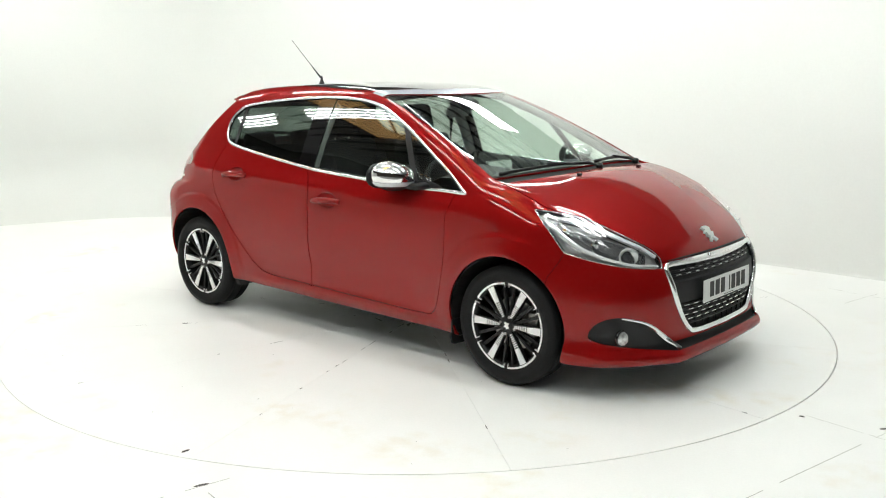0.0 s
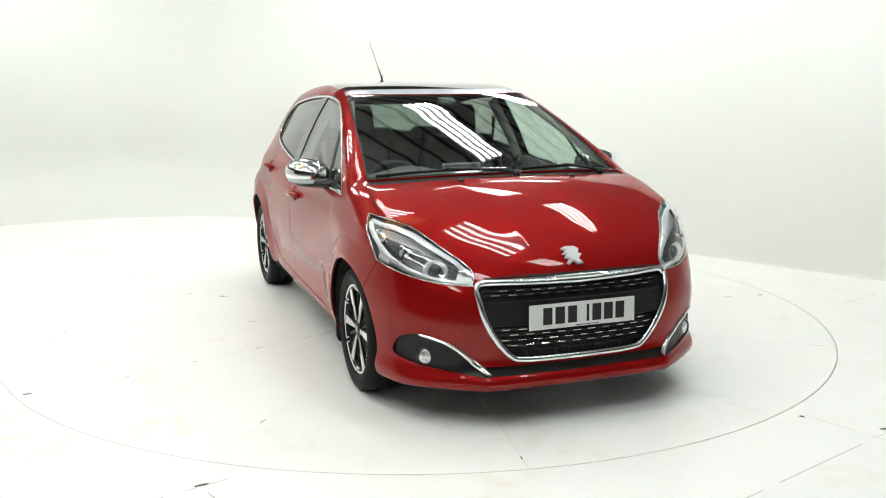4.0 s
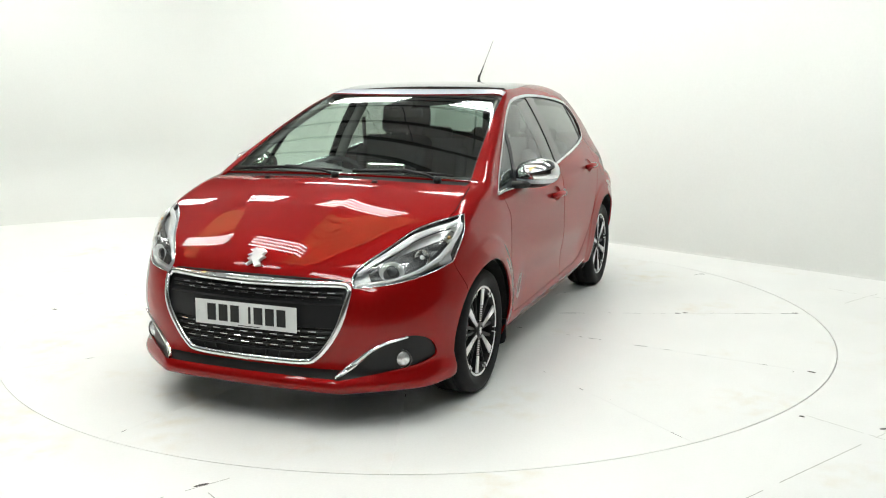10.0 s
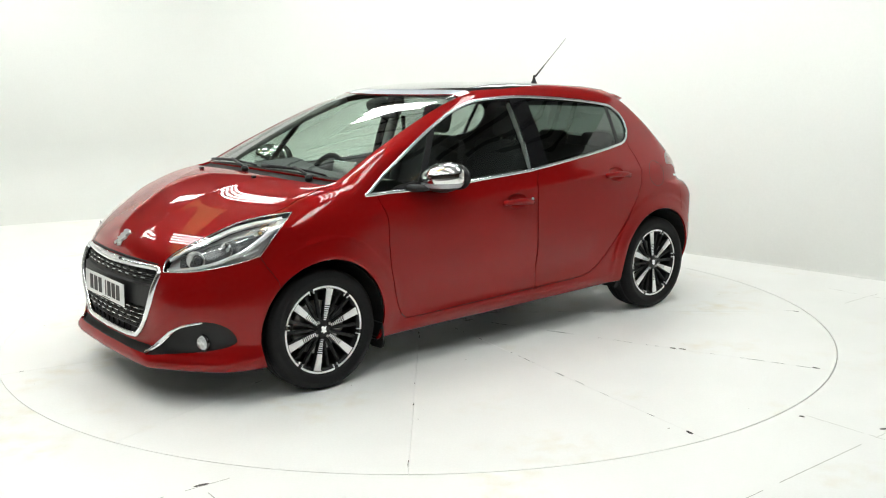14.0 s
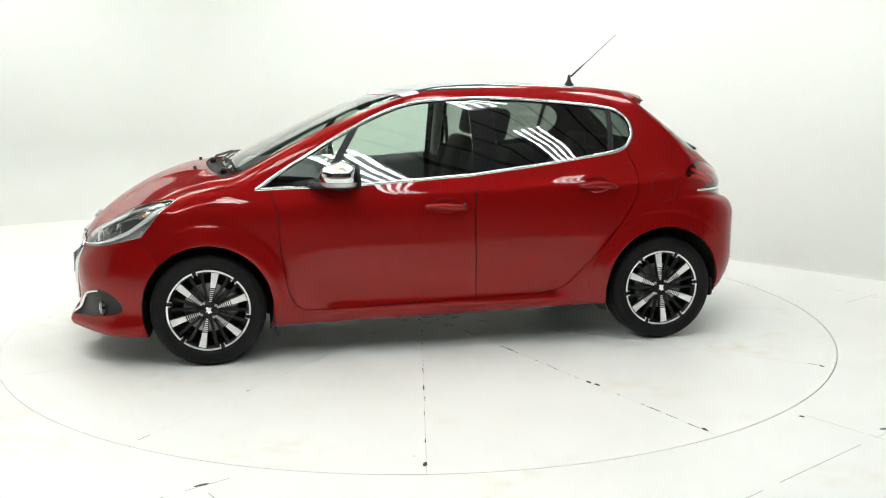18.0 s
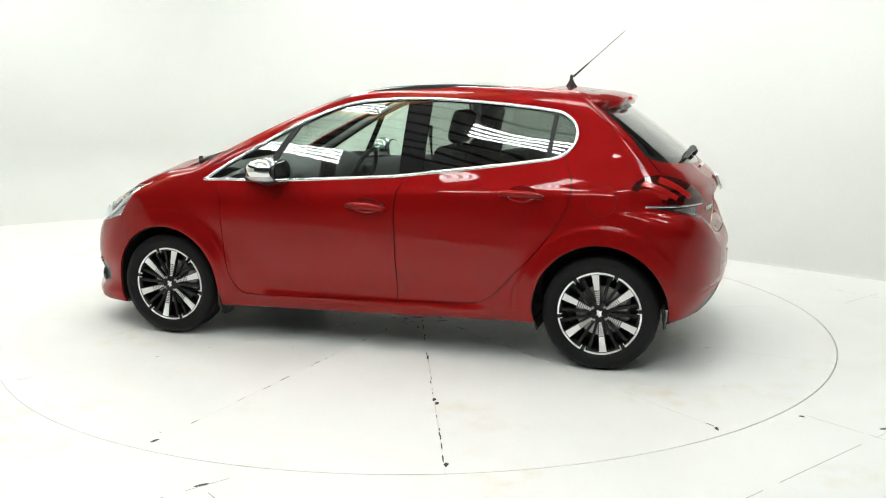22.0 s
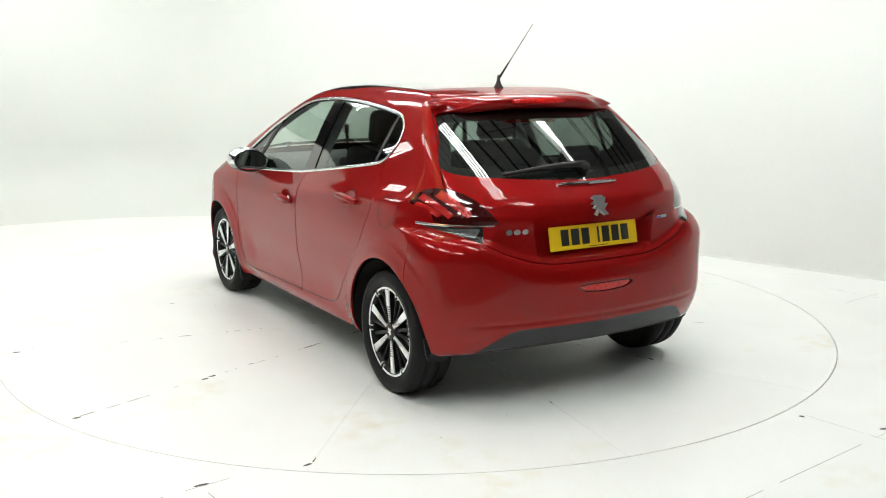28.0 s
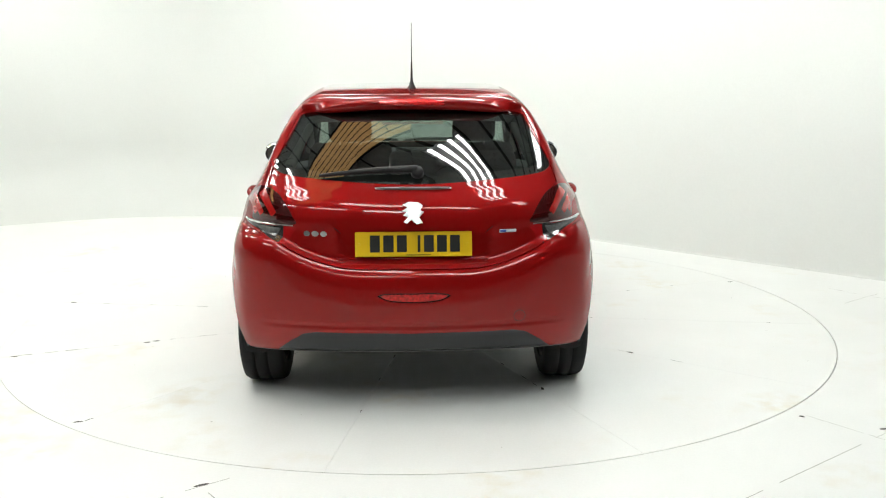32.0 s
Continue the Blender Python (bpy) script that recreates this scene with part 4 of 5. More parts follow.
def normal_at(p):
    n = np.array([field((p + e)[None])[0] - field((p - e)[None])[0] for e in np.eye(3) * 0.003])
    return n / np.linalg.norm(n)


def on_side(x, z, s=1):
    p = solve(lambda v: (x, v, z), 0.2, 1.1)
    n = normal_at(p)
    return Vector((p[0], s * p[1], p[2])), Vector((n[0], s * n[1], n[2]))


def on_front(y, z):
    p = solve(lambda v: (v, abs(y), z), 1.2, 2.4)
    n = normal_at(p)
    s = -1 if y < 0 else 1
    return Vector((p[0], s * p[1], p[2])), Vector((n[0], s * n[1], n[2]))


def on_rear(y, z):
    p = solve(lambda v: (v, abs(y), z), -0.9, -2.3)
    n = normal_at(p)
    s = -1 if y < 0 else 1
    return Vector((p[0], s * p[1], p[2])), Vector((n[0], s * n[1], n[2]))


def on_top(x, y):
    p = solve(lambda v: (x, abs(y), v), 0.5, 1.7)
    n = normal_at(p)
    s = -1 if y < 0 else 1
    return Vector((p[0], s * p[1], p[2])), Vector((n[0], s * n[1], n[2]))


def on_nose(a, z, s=1):
    p = solve(lambda v: (0.9 + v * math.cos(a), v * math.sin(a), z), 0.2, 1.6)
    n = normal_at(p)
    return Vector((p[0], s * p[1], p[2])), Vector((n[0], s * n[1], n[2]))


def on_tail(a, z, s=1):
    p = solve(lambda v: (-0.9 - v * math.cos(a), v * math.sin(a), z), 0.2, 1.6)
    n = normal_at(p)
    return Vector((p[0], s * p[1], p[2])), Vector((n[0], s * n[1], n[2]))


def facing(p, n, up=(0, 0, 1)):
    """A pose at p whose z axis is n and whose y axis leans to up."""
    z = Vector(n).normalized()
    x = Vector(up).cross(z).normalized()
    y = z.cross(x)
    return Matrix(((x.x, y.x, z.x, p.x), (x.y, y.y, z.y, p.y), (x.z, y.z, z.z, p.z), (0, 0, 0, 1)))


def ribbon_bm(spots, width, lift, thick):
    """A strip laid on the surface: spots are (place, normal), width across."""
    bm = bmesh.new()
    rows = []
    for i, (p, n) in enumerate(spots):
        a, b = spots[max(i - 1, 0)][0], spots[min(i + 1, len(spots) - 1)][0]
        d = (b - a).normalized()
        side = d.cross(n).normalized()
        w = width(i / max(1, len(spots) - 1)) if callable(width) else width
        rows.append([bm.verts.new(p + side * w * k + n * h) for k, h in ((-0.5, lift - thick), (-0.5, lift), (-0.22, lift + thick * 0.4), (0.22, lift + thick * 0.4), (0.5, lift), (0.5, lift - thick))])
    for a, b in zip(rows, rows[1:]):
        for j in range(5):
            bm.faces.new((a[j], a[j + 1], b[j + 1], b[j]))
    bm.faces.new(rows[0])
    bm.faces.new(rows[-1][::-1])
    bmesh.ops.recalc_face_normals(bm, faces=bm.faces)
    return bm


def shared(name, first, m, parent, label=""):
    ob = new(name, first.data)
    ob.parent = parent
    ob.matrix_basis = m
    if label:
        ob["label"] = label
    return ob


# ---- wheels ----
WHEEL_Z = 0.300


def build_wheel(m, turn):
    w = new("wheel")
    w.parent = CAR
    w.matrix_basis = m
    # the outer face looks along +y
    tyre = [(0.205, -0.10), (0.232, -0.103), (0.26, -0.105), (0.286, -0.098), (0.296, -0.082), (0.3, -0.055), (0.3, -0.036), (0.293, -0.034), (0.293, -0.028), (0.3, -0.026), (0.3, 0.026), (0.293, 0.028), (0.293, 0.034), (0.3, 0.036), (0.3, 0.055), (0.296, 0.080), (0.286, 0.096), (0.262, 0.103), (0.258, 0.1035), (0.254, 0.102), (0.236, 0.099), (0.224, 0.093), (0.217, 0.085), (0.205, -0.10)]
    ty = part("tyre", lathe_bm(tyre, 80), RUBBER, w, "black road tyre", True)
    part("rim", lathe_bm([(0.2165, -0.09), (0.2165, 0.084), (0.205, 0.086), (0.196, 0.06), (0.190, -0.09), (0.2165, -0.09)], 64), RIM_BLACK, w, "black wheel rim", True)
    part("brake_disc", lathe_bm([(0.05, 0.012), (0.132, 0.012), (0.132, -0.010), (0.05, -0.010)], 48), STEEL, w, "worn steel brake disc")
    part("brake_caliper", box_bm(0.07, 0.06, 0.13, pose(-0.115, 0.0, 0.02), 0.015), STEEL, w, "grey brake caliper")
    part("rim_back", lathe_bm([(0.001, -0.05), (0.195, -0.05), (0.195, -0.06), (0.001, -0.06)], 32), CAVITY, w, "dark inner wheel")
    for k in range(6):
        a = math.radians(turn + 60 * k)
        r = pose(0, 0, 0) @ Matrix.Rotation(-a, 4, "Y")
        # broad spoke: black core, ribbed inner half, bright outer half
        core = [(0.03, -0.011), (0.205, -0.021), (0.205, 0.021), (0.03, 0.011)]
        up = Matrix(((1, 0, 0, 0), (0, 0, 1, 0.055), (0, -1, 0, 0), (0, 0, 0, 1)))
        spoke = part("spoke", prism_bm(core, 0.022, r @ up), RIM_BLACK, w, "black spoke with machined face")
        bright = [(0.122, -0.0135), (0.196, -0.0185), (0.212, -0.025), (0.214, 0), (0.212, 0.025), (0.196, 0.0185), (0.122, 0.0135)]
        part("machined_face", prism_bm(bright, 0.006, r @ pose(0, 0.0225, 0) @ up, 0.0015), ALLOY, spoke, "bright machined spoke face")
        bm = bmesh.new()
        for j in range(7):
            rr = 0.050 + 0.0106 * j
            h = 0.0065 + 0.0068 * j / 6
            box_bm(0.0052, 0.006, 2 * h, r @ pose(rr, 0.0785, 0), bm=bm)
        part("ribbing", bm, ALLOY, spoke, "fine bright ribs across the spoke")
        # pair of slim black spokes between
        for da in (-9.0, 9.0):
            r2 = Matrix.Rotation(-(a + math.radians(30 + da)), 4, "Y")
            slim = [(0.035, -0.007), (0.205, -0.0085), (0.205, 0.0085), (0.035, 0.007)]
            part("slim_spoke", prism_bm(slim, 0.020, r2 @ pose(0, -0.006, 0) @ up, 0.004), RIM_BLACK, w, "slim black spoke")
        # bright rim edge in six arcs, broken by a notch
        n, pts = 14, []
        for i in range(n + 1):
            b = a + math.radians(-27.2 + 54.4 * i / n)
            pts.append((math.cos(b), math.sin(b)))
        bm = bmesh.new()
        rows = [[bm.verts.new((q * c, h, q * s)) for q, h in ((0.2065, 0.074), (0.2075, 0.0865), (0.2170, 0.0880), (0.2185, 0.082))] for c, s in pts]
        for p, q in zip(rows, rows[1:]):
            for i in range(3):
                bm.faces.new((p[i], p[i + 1], q[i + 1], q[i]))
        bm.faces.new(rows[0])
        bm.faces.new(rows[-1][::-1])
        bmesh.ops.recalc_face_normals(bm, faces=bm.faces)
        part("rim_edge", bm, ALLOY, w, "bright machined rim edge")
        for da in (-3.3, 3.3):
            r3 = Matrix.Rotation(-(a + math.radians(30 + da)), 4, "Y")
            part("rim_prong", box_bm(0.017, 0.010, 0.0042, r3 @ pose(0.2005, 0.0815, 0), 0.001, 1), ALLOY, w)
    part("hub", lathe_bm([(0.001, 0.081), (0.026, 0.081), (0.034, 0.076), (0.06, 0.064), (0.062, 0.04), (0.001, 0.04)], 32), RIM_BLACK, w, "black hub", True)
    cap = [(-0.016, -0.018), (-0.004, -0.012), (0.006, -0.020), (0.016, -0.014), (0.009, -0.002), (0.018, 0.010), (0.006, 0.008), (0.002, 0.020), (-0.010, 0.012), (-0.018, 0.014), (-0.010, 0.0)]
    up = Matrix(((1, 0, 0, 0), (0, 0, 1, 0.081), (0, -1, 0, 0), (0, 0, 0, 1)))
    part("cap_emblem", prism_bm(cap, 0.003, up), CHROME, w, "small chrome emblem")
    for k in range(4):
        a = math.radians(45 + turn + 90 * k)
        part("wheel_bolt", cyl_bm(0.008, 0.007, 0.012, pose(0.044 * math.cos(a), 0.073, 0.044 * math.sin(a), 90, 0, 0), 8), STEEL, w, "steel wheel bolt")
    return w


for sx, turn in ((AXLE_F, 102), (AXLE_R, 83)):
    build_wheel(pose(sx, 0.737, WHEEL_Z), turn)
    build_wheel(pose(sx, -0.737, WHEEL_Z, 0, 0, 180), 60)


def arch_liner(ax, s, rad):
    bm = bmesh.new()
    rows = []
    for i in range(25):
        a = math.radians(-22 + 224 * i / 24)
        c, sn = math.cos(a), math.sin(a)
        lx, lz = ax + (rad + 0.004) * c, max(HUB_Z + (rad + 0.004) * sn, 0.21)
        out = max(0.79, min(0.85, on_side(lx, lz)[0].y - 0.006))
        rows.append([bm.verts.new((ax + r * c, s * y, max(HUB_Z + r * sn, 0.17 if ax > 0 or c > 0 else 0.262))) for r, y in ((rad - 0.003, out), (rad + 0.012, out - 0.015), (rad + 0.012, 0.50), (0.08, 0.48))])
    for a, b in zip(rows, rows[1:]):
        for j in range(3):
            bm.faces.new((a[j], a[j + 1], b[j + 1], b[j]))
    bmesh.ops.recalc_face_normals(bm, faces=bm.faces)
    part("arch_liner", bm, CAVITY, CAR, "black wheel arch liner")


for s in (1, -1):
    arch_liner(AXLE_F, s, ARCH)
    arch_liner(AXLE_R, s, ARCH + 0.01)
    # flaps hang behind each wheel
    for x, zt, zb in ((0.915, 0.28, 0.135), (-1.600, 0.34, 0.225)):
        half, tall = 0.072 if x > 0 else 0.062, zt - zb
        edge = [(-half, tall), (-half, 0.03), (-half + 0.012, 0.008), (-half + 0.035, 0.0), (half - 0.03, 0.004), (half - 0.010, 0.014), (half, 0.04), (half + 0.006, tall)]
        part("mud_flap", prism_bm([(y * s, z) for y, z in edge], 0.010, Matrix(((0, 0, 1, x), (1, 0, 0, s * (0.765 if x > 0 else 0.742)), (0, 1, 0, zb), (0, 0, 0, 1))) @ pose(0, 0, 0, 6, 0, 0), 0.002), BLACK_PLASTIC, CAR, "black rubber mud flap")
    part("axle_beam", box_bm(0.10, 0.6, 0.07, pose(AXLE_R, s * 0.32, 0.31), 0.02), CAVITY, CAR, "dark axle beam")
    part("axle_beam", box_bm(0.10, 0.6, 0.07, pose(AXLE_F, s * 0.32, 0.31), 0.02), CAVITY, CAR, "dark axle beam")
part("exhaust_box", box_bm(0.32, 0.5, 0.13, pose(-1.45, -0.1, 0.40), 0.04, 3), CAVITY, CAR, "dark exhaust box")


# ---- nose ----
def grille_parts():
    g = GRILLE_OB
    half = spline([(0.0, 0.624), (0.25, 0.628), (0.42, 0.631), (0.460, 0.618), (0.466, 0.585), (0.446, 0.489), (0.397, 0.394), (0.331, 0.317), (0.262, 0.295), (0.0, 0.293)], 8)
    loop = [(y, z) for y, z in half] + [(-y, z) for y, z in half[::-1]][1:-1]
    spots = []
    for y, z in loop:
        p, n = on_front(y, z)
        spots.append(p + n * 0.001)
    part("grille_surround", tube_bm(spots, 0.0125, 10, True, 1.2), SATIN, g, "bright chrome grille surround", True)
    edge_z, edge_y = half[:, 1][40:72][::-1], half[:, 0][40:72][::-1]

    def reach(z):
        return float(np.interp(z, edge_z, edge_y)) if z < 0.585 else 0.452

    # plate carrier across the middle
    rows = []
    bm = bmesh.new()
    for i in range(25):
        row = []
        for z, o in ((0.445, -0.018), (0.450, -0.004), (0.548, -0.004), (0.553, -0.018)):
            y = (-1 + 2 * i / 24) * (reach(z) - 0.006)
            p, n = on_front(y, z)
            row.append(bm.verts.new(p + Vector((o, 0, 0))))
        rows.append(row)
    for a, b in zip(rows, rows[1:]):
        for j in range(3):
            bm.faces.new((a[j], a[j + 1], b[j + 1], b[j]))
    bmesh.ops.recalc_face_normals(bm, faces=bm.faces)
    part("plate_carrier", bm, BLACK_PLASTIC, g, "dark grey plate carrier")
    # slats with short bright dashes
    dash = None
    for k, z in enumerate((0.600, 0.582, 0.431, 0.407, 0.383, 0.359, 0.335)):
        w = reach(z) - 0.012
        spots = []
        for i in range(21):
            p, n = on_front((-1 + i / 10) * w, z)
            spots.append(p - n * 0.014)
        part("slat", tube_bm(spots, 0.006, 6), BLACK_PLASTIC, g, "black grille slat")
        if k == 6:
            continue
        pitch, length = 0.074, 0.038
        n0 = int(w / pitch)
        for i in range(-n0 - 1, n0 + 1):
            y = (i + (0.5 if k % 2 else 0.0) + 0.25) * pitch
            if abs(y) + 0.02 > w:
                continue
            p, n = on_front(y, z)
            m = facing(p - n * 0.007, n)
            if dash is None:
                dash = part("grille_dash", box_bm(length, 0.0042, 0.006, None, 0.001, 1), CHROME, g, "short chrome dash")
                dash.matrix_basis = m
            else:
                shared("grille_dash", dash, m, g, "short chrome dash")
    for y in (-0.30, -0.22, -0.14, -0.06, 0.02, 0.10, 0.18, 0.26, 0.34):
        for za, zb in ((0.30, 0.44), (0.565, 0.62)):
            a, b = on_front(y * (0.8 if za < 0.4 else 1), za)[0], on_front(y, zb)[0]
            part("grille_rib", tube_bm([a - Vector((0.017, 0, 0)), b - Vector((0.017, 0, 0))], 0.004, 6), BLACK_PLASTIC, g, "black upright rib")
    spots = [on_front(-0.435 + 0.87 * i / 40, 0.6325 - 0.003 * abs(2 * i / 40 - 1) ** 4) for i in range(41)]
    part("grille_top_bar", ribbon_bm(spots, lambda t: 0.030 - 0.010 * abs(2 * t - 1) ** 3, 0.006, 0.014), CHROME, g, "broad polished bar along the top of the grille")
    spots = [on_front(-0.43 + 0.86 * i / 40, 0.6535 - 0.006 * abs(2 * i / 40 - 1) ** 3) for i in range(41)]
    part("bonnet_gap", ribbon_bm(spots, lambda t: 0.011 - 0.005 * abs(2 * t - 1) ** 2, 0.0008, 0.004), CAVITY, g, "dark gap under the bonnet's front edge")
    # bright bar on the top edge
    spots = [on_front(-0.115 + 0.23 * i / 10, 0.636) for i in range(11)]
    part("badge_bar", ribbon_bm(spots, 0.020, 0.016, 0.012), SATIN, g, "satin bar without lettering")


grille_parts()


def plate(name, m, face, parent):
    """A number plate with plain dark bars in place of its characters."""
    p = part(name, box_bm(0.52, 0.111, 0.004, None, 0.0018, 1), face, parent, "number plate with plain dark bars")
    p.matrix_basis = m
    for x, w in ((-0.172, 0.044), (-0.112, 0.046), (-0.052, 0.044), (0.024, 0.012), (0.068, 0.044), (0.126, 0.044), (0.184, 0.044)):
        part("character_bar", box_bm(w, 0.075, 0.0012, pose(x, 0.002, 0.0025)), INK, p)
    part("maker_bar", box_bm(0.11, 0.003, 0.001, pose(0.02, -0.048, 0.0024)), INK, p)
    for x in (-0.242, 0.242):
        part("plate_screw", cyl_bm(0.006, 0.0055, 0.003, pose(x, 0, 0.003), 12), face, p)
    return p


plate("front_plate", facing(Vector((2.024, 0, 0.483)), (1, 0, 0.03)), WHITE_PLATE, CAR)
plate("rear_plate", facing(Vector((-1.779, 0, 0.771)), (-0.98, 0, 0.2)), YELLOW_PLATE, CAR)

EMBLEM = [(1.40 * x, 1.02 * y) for x, y in ((-0.020, -0.048), (-0.006, -0.030), (0.010, -0.050), (0.030, -0.044), (0.018, -0.020), (0.034, 0.004), (0.022, 0.010), (0.030, 0.032), (0.016, 0.046), (-0.014, 0.048), (-0.034, 0.036), (-0.018, 0.024), (-0.036, 0.008), (-0.020, 0.004), (-0.032, -0.012), (-0.016, -0.018), (-0.030, -0.040))]
p, n = on_top(1.912, 0.0)
em = part("bonnet_emblem", prism_bm(EMBLEM, 0.010, None, 0.004), EMBLEM_METAL, CAR, "chrome emblem shape")
em.matrix_basis = facing(p + n * 0.001, n, (-1, 0, 0.8))
p, n = on_rear(0, 0.915)
em = part("tailgate_emblem", prism_bm(EMBLEM, 0.010, None, 0.004), EMBLEM_METAL, CAR, "chrome emblem shape")
em.matrix_basis = facing(p + n * 0.001, n)


def head_lamp(s, lens):
    m = HEAD_PIECE if s > 0 else both(HEAD_PIECE, False)
    shell("lamp_housing", m, LAMP_GREY, lens, "grey lamp housing", thick=0.03, out=-0.034)
    rim = [on_nose(a, z, s) for a, z in HEAD[::2]]
    part("lamp_rim", tube_bm([p - n * 0.003 for p, n in rim], 0.0026, 6, True), SATIN, lens, "thin bright lens edge", True)
    # dark mask with a dipped beam lens in its pale bowl and a faceted main beam bowl
    mask = [on_nose(0.50 + 0.37 * i / 10, 0.672 + 0.120 * i / 10, s) for i in range(11)]
    part("lamp_mask", ribbon_bm(mask, lambda t: 0.045 + 0.045 * math.sin(math.pi * min(1, t * 1.1)), -0.028, 0.006), LAMP_DARK, lens, "dark inner mask")
    for a, z, r, deep, dark in ((0.590, 0.690, 0.044, 0.022, True), (0.722, 0.742, 0.036, 0.026, False)):
        p, n = on_nose(a, z, s)
        f = facing(p - n * deep, Vector((0.90, 0.40 * s, 0.12)))
        bowl = lathe_bm([(r, 0.012), (r * 0.96, 0.013), (r * 0.74, 0.004), (r * 0.5, -0.010), (0.001, -0.012)], 28, f @ pose(0, 0, 0, 90, 0, 0) @ Matrix.Diagonal((1.25 if dark else 1.0, 1, 1, 1)))
        part("reflector", bowl, WHITE_LAMP if dark else CHROME, lens, "bright lamp bowl", True)
        bm = bmesh.new()
        bmesh.ops.create_uvsphere(bm, u_segments=20, v_segments=12, radius=r * (0.62 if dark else 0.3), matrix=f @ Matrix.Diagonal((1, 1, 0.6, 1)))
        part("projector", bm, DARK_LENS if dark else WHITE_LAMP, lens, "dark glass projector" if dark else "pale bulb shield", True)
        if not dark:
            for k in range(7):
                t = 2 * math.pi * k / 7
                part("facet", box_bm(0.017, 0.012, 0.003, f @ pose(r * 0.66 * math.cos(t), r * 0.66 * math.sin(t), 0.006, 25 * math.sin(3 * t), 25 * math.cos(2 * t), math.degrees(t)), 0.001, 1), CHROME if k % 2 else LAMP_DARK, lens)
    # bright strips: along the upper edge, and a hooked one from the inner foot to the outer tip
    top_strip = [on_nose(0.455 + 0.50 * i / 16, float(np.interp(0.455 + 0.50 * i / 16, [0.45, 0.52, 0.575, 0.715, 0.826, 0.96], [0.670, 0.722, 0.748, 0.815, 0.846, 0.868])), s) for i in range(17)]
    part("daylight_strip", ribbon_bm(top_strip, lambda t: 0.019 + 0.012 * math.sin(math.pi * t) ** 2, -0.006, 0.006), WHITE_LAMP, lens, "pale daylight strip")
    part("strip_edge", ribbon_bm([(p - Vector((0, 0, 0.016)), n) for p, n in top_strip[2:-2]], 0.004, -0.009, 0.004), LAMP_DARK, lens, "dark line under the strip")
    low = [on_nose(0.452 + 0.508 * i / 18, float(np.interp(0.452 + 0.508 * i / 18, [0.45, 0.585, 0.70, 0.80, 0.87, 0.96], [0.634, 0.648, 0.678, 0.722, 0.775, 0.862])), s) for i in range(19)]
    part("daylight_strip", ribbon_bm(low, lambda t: 0.012 + 0.016 * t * t, -0.010, 0.006), WHITE_LAMP, lens, "pale hooked daylight strip")
    corner = [on_nose(0.80 + 0.065 * i / 4, 0.698 + 0.020 * i / 4, s) for i in range(5)]
    part("lamp_corner", ribbon_bm(corner, lambda t: 0.022 + 0.02 * t, -0.016, 0.006), LAMP_GREY, lens, "grey lower corner")
    out = [on_nose(0.84 + 0.055 * i / 6, 0.796 + 0.034 * i / 6, s) for i in range(7)]
    part("indicator", ribbon_bm(out, 0.030, -0.016, 0.006), CHROME, lens, "bright indicator chamber")
    p, n = on_nose(0.862, 0.808, s)
    bm = bmesh.new()
    bmesh.ops.create_uvsphere(bm, u_segments=12, v_segments=8, radius=0.009, matrix=Matrix.Translation(p - n * 0.013))
    part("indicator_bulb", bm, AMBER, lens, "amber indicator bulb", True)


LAMP_DARK = material("dark_lamp_mask", (0.055, 0.057, 0.06), 0.22, 0.2)
LAMP_GREY = material("grey_lamp_housing", (0.62, 0.63, 0.64), 0.30, 0.55)
WHITE_LAMP = material("pale_lamp_strip", (0.82, 0.84, 0.85), 0.15, 0.3)
DARK_LENS = material("projector_glass", (0.03, 0.032, 0.036), 0.03, Coat_Weight=1.0)
AMBER = material("amber_bulb", (0.5, 0.3, 0.12), 0.2)
head_lamp(1, HEAD_LAMPS[0])
head_lamp(-1, HEAD_LAMPS[1])


def fog_lamp(s, bezel):
    p, n = on_front(0.668 * s, 0.303)
    f = facing(p - n * 0.012, Vector((0.93, 0.3 * s, 0)))
    part("fog_lamp", lathe_bm([(0.001, 0.010), (0.022, 0.008), (0.034, 0.001), (0.036, -0.006), (0.030, -0.012)], 28, f @ pose(0, 0, 0, 90, 0, 0)), FOG_GLASS, bezel, "ribbed clear fog lamp", True)
    part("fog_ring", lathe_bm([(0.036, -0.004), (0.041, 0.004), (0.046, 0.0), (0.046, -0.012)], 28, f @ pose(0, 0, 0, 90, 0, 0)), BLACK_GLOSS, bezel, "black lamp ring", True)
    line = spline([(0.430, 0.240), (0.47, 0.276), (0.52, 0.320), (0.555, 0.350), (0.61, 0.382), (0.69, 0.406)], 5)
    spots = [on_front(y * s, z) for y, z in line]
    part("fog_trim", ribbon_bm(spots, lambda t: 0.024 - 0.014 * abs(t - 0.25) / 0.75, 0.004, 0.012), SATIN, bezel, "bright curved trim strip")


FOG_GLASS = material("fog_lamp_glass", (0.75, 0.77, 0.78), 0.12, 0.7, grain=0.35, grain_size=60, bump=0.8)
fog_lamp(1, FOG_BEZELS[0])
fog_lamp(-1, FOG_BEZELS[1])

# ---- bonnet jets, wipers ----
for y in (0.30, -0.30):
    p, n = on_top(1.335, y)
    part("washer_jet", box_bm(0.028, 0.020, 0.014, facing(p + n * 0.006, n, (1, 0, 0)), 0.005), BLACK_PLASTIC, CAR, "small black washer jet")


def wiper(points, r0, parent, label):
    return part("wiper", tube_bm(points, lambda t: r0 * (1 - 0.45 * t), 8, False, 1.5), BLACK_PLASTIC, parent, label, True)


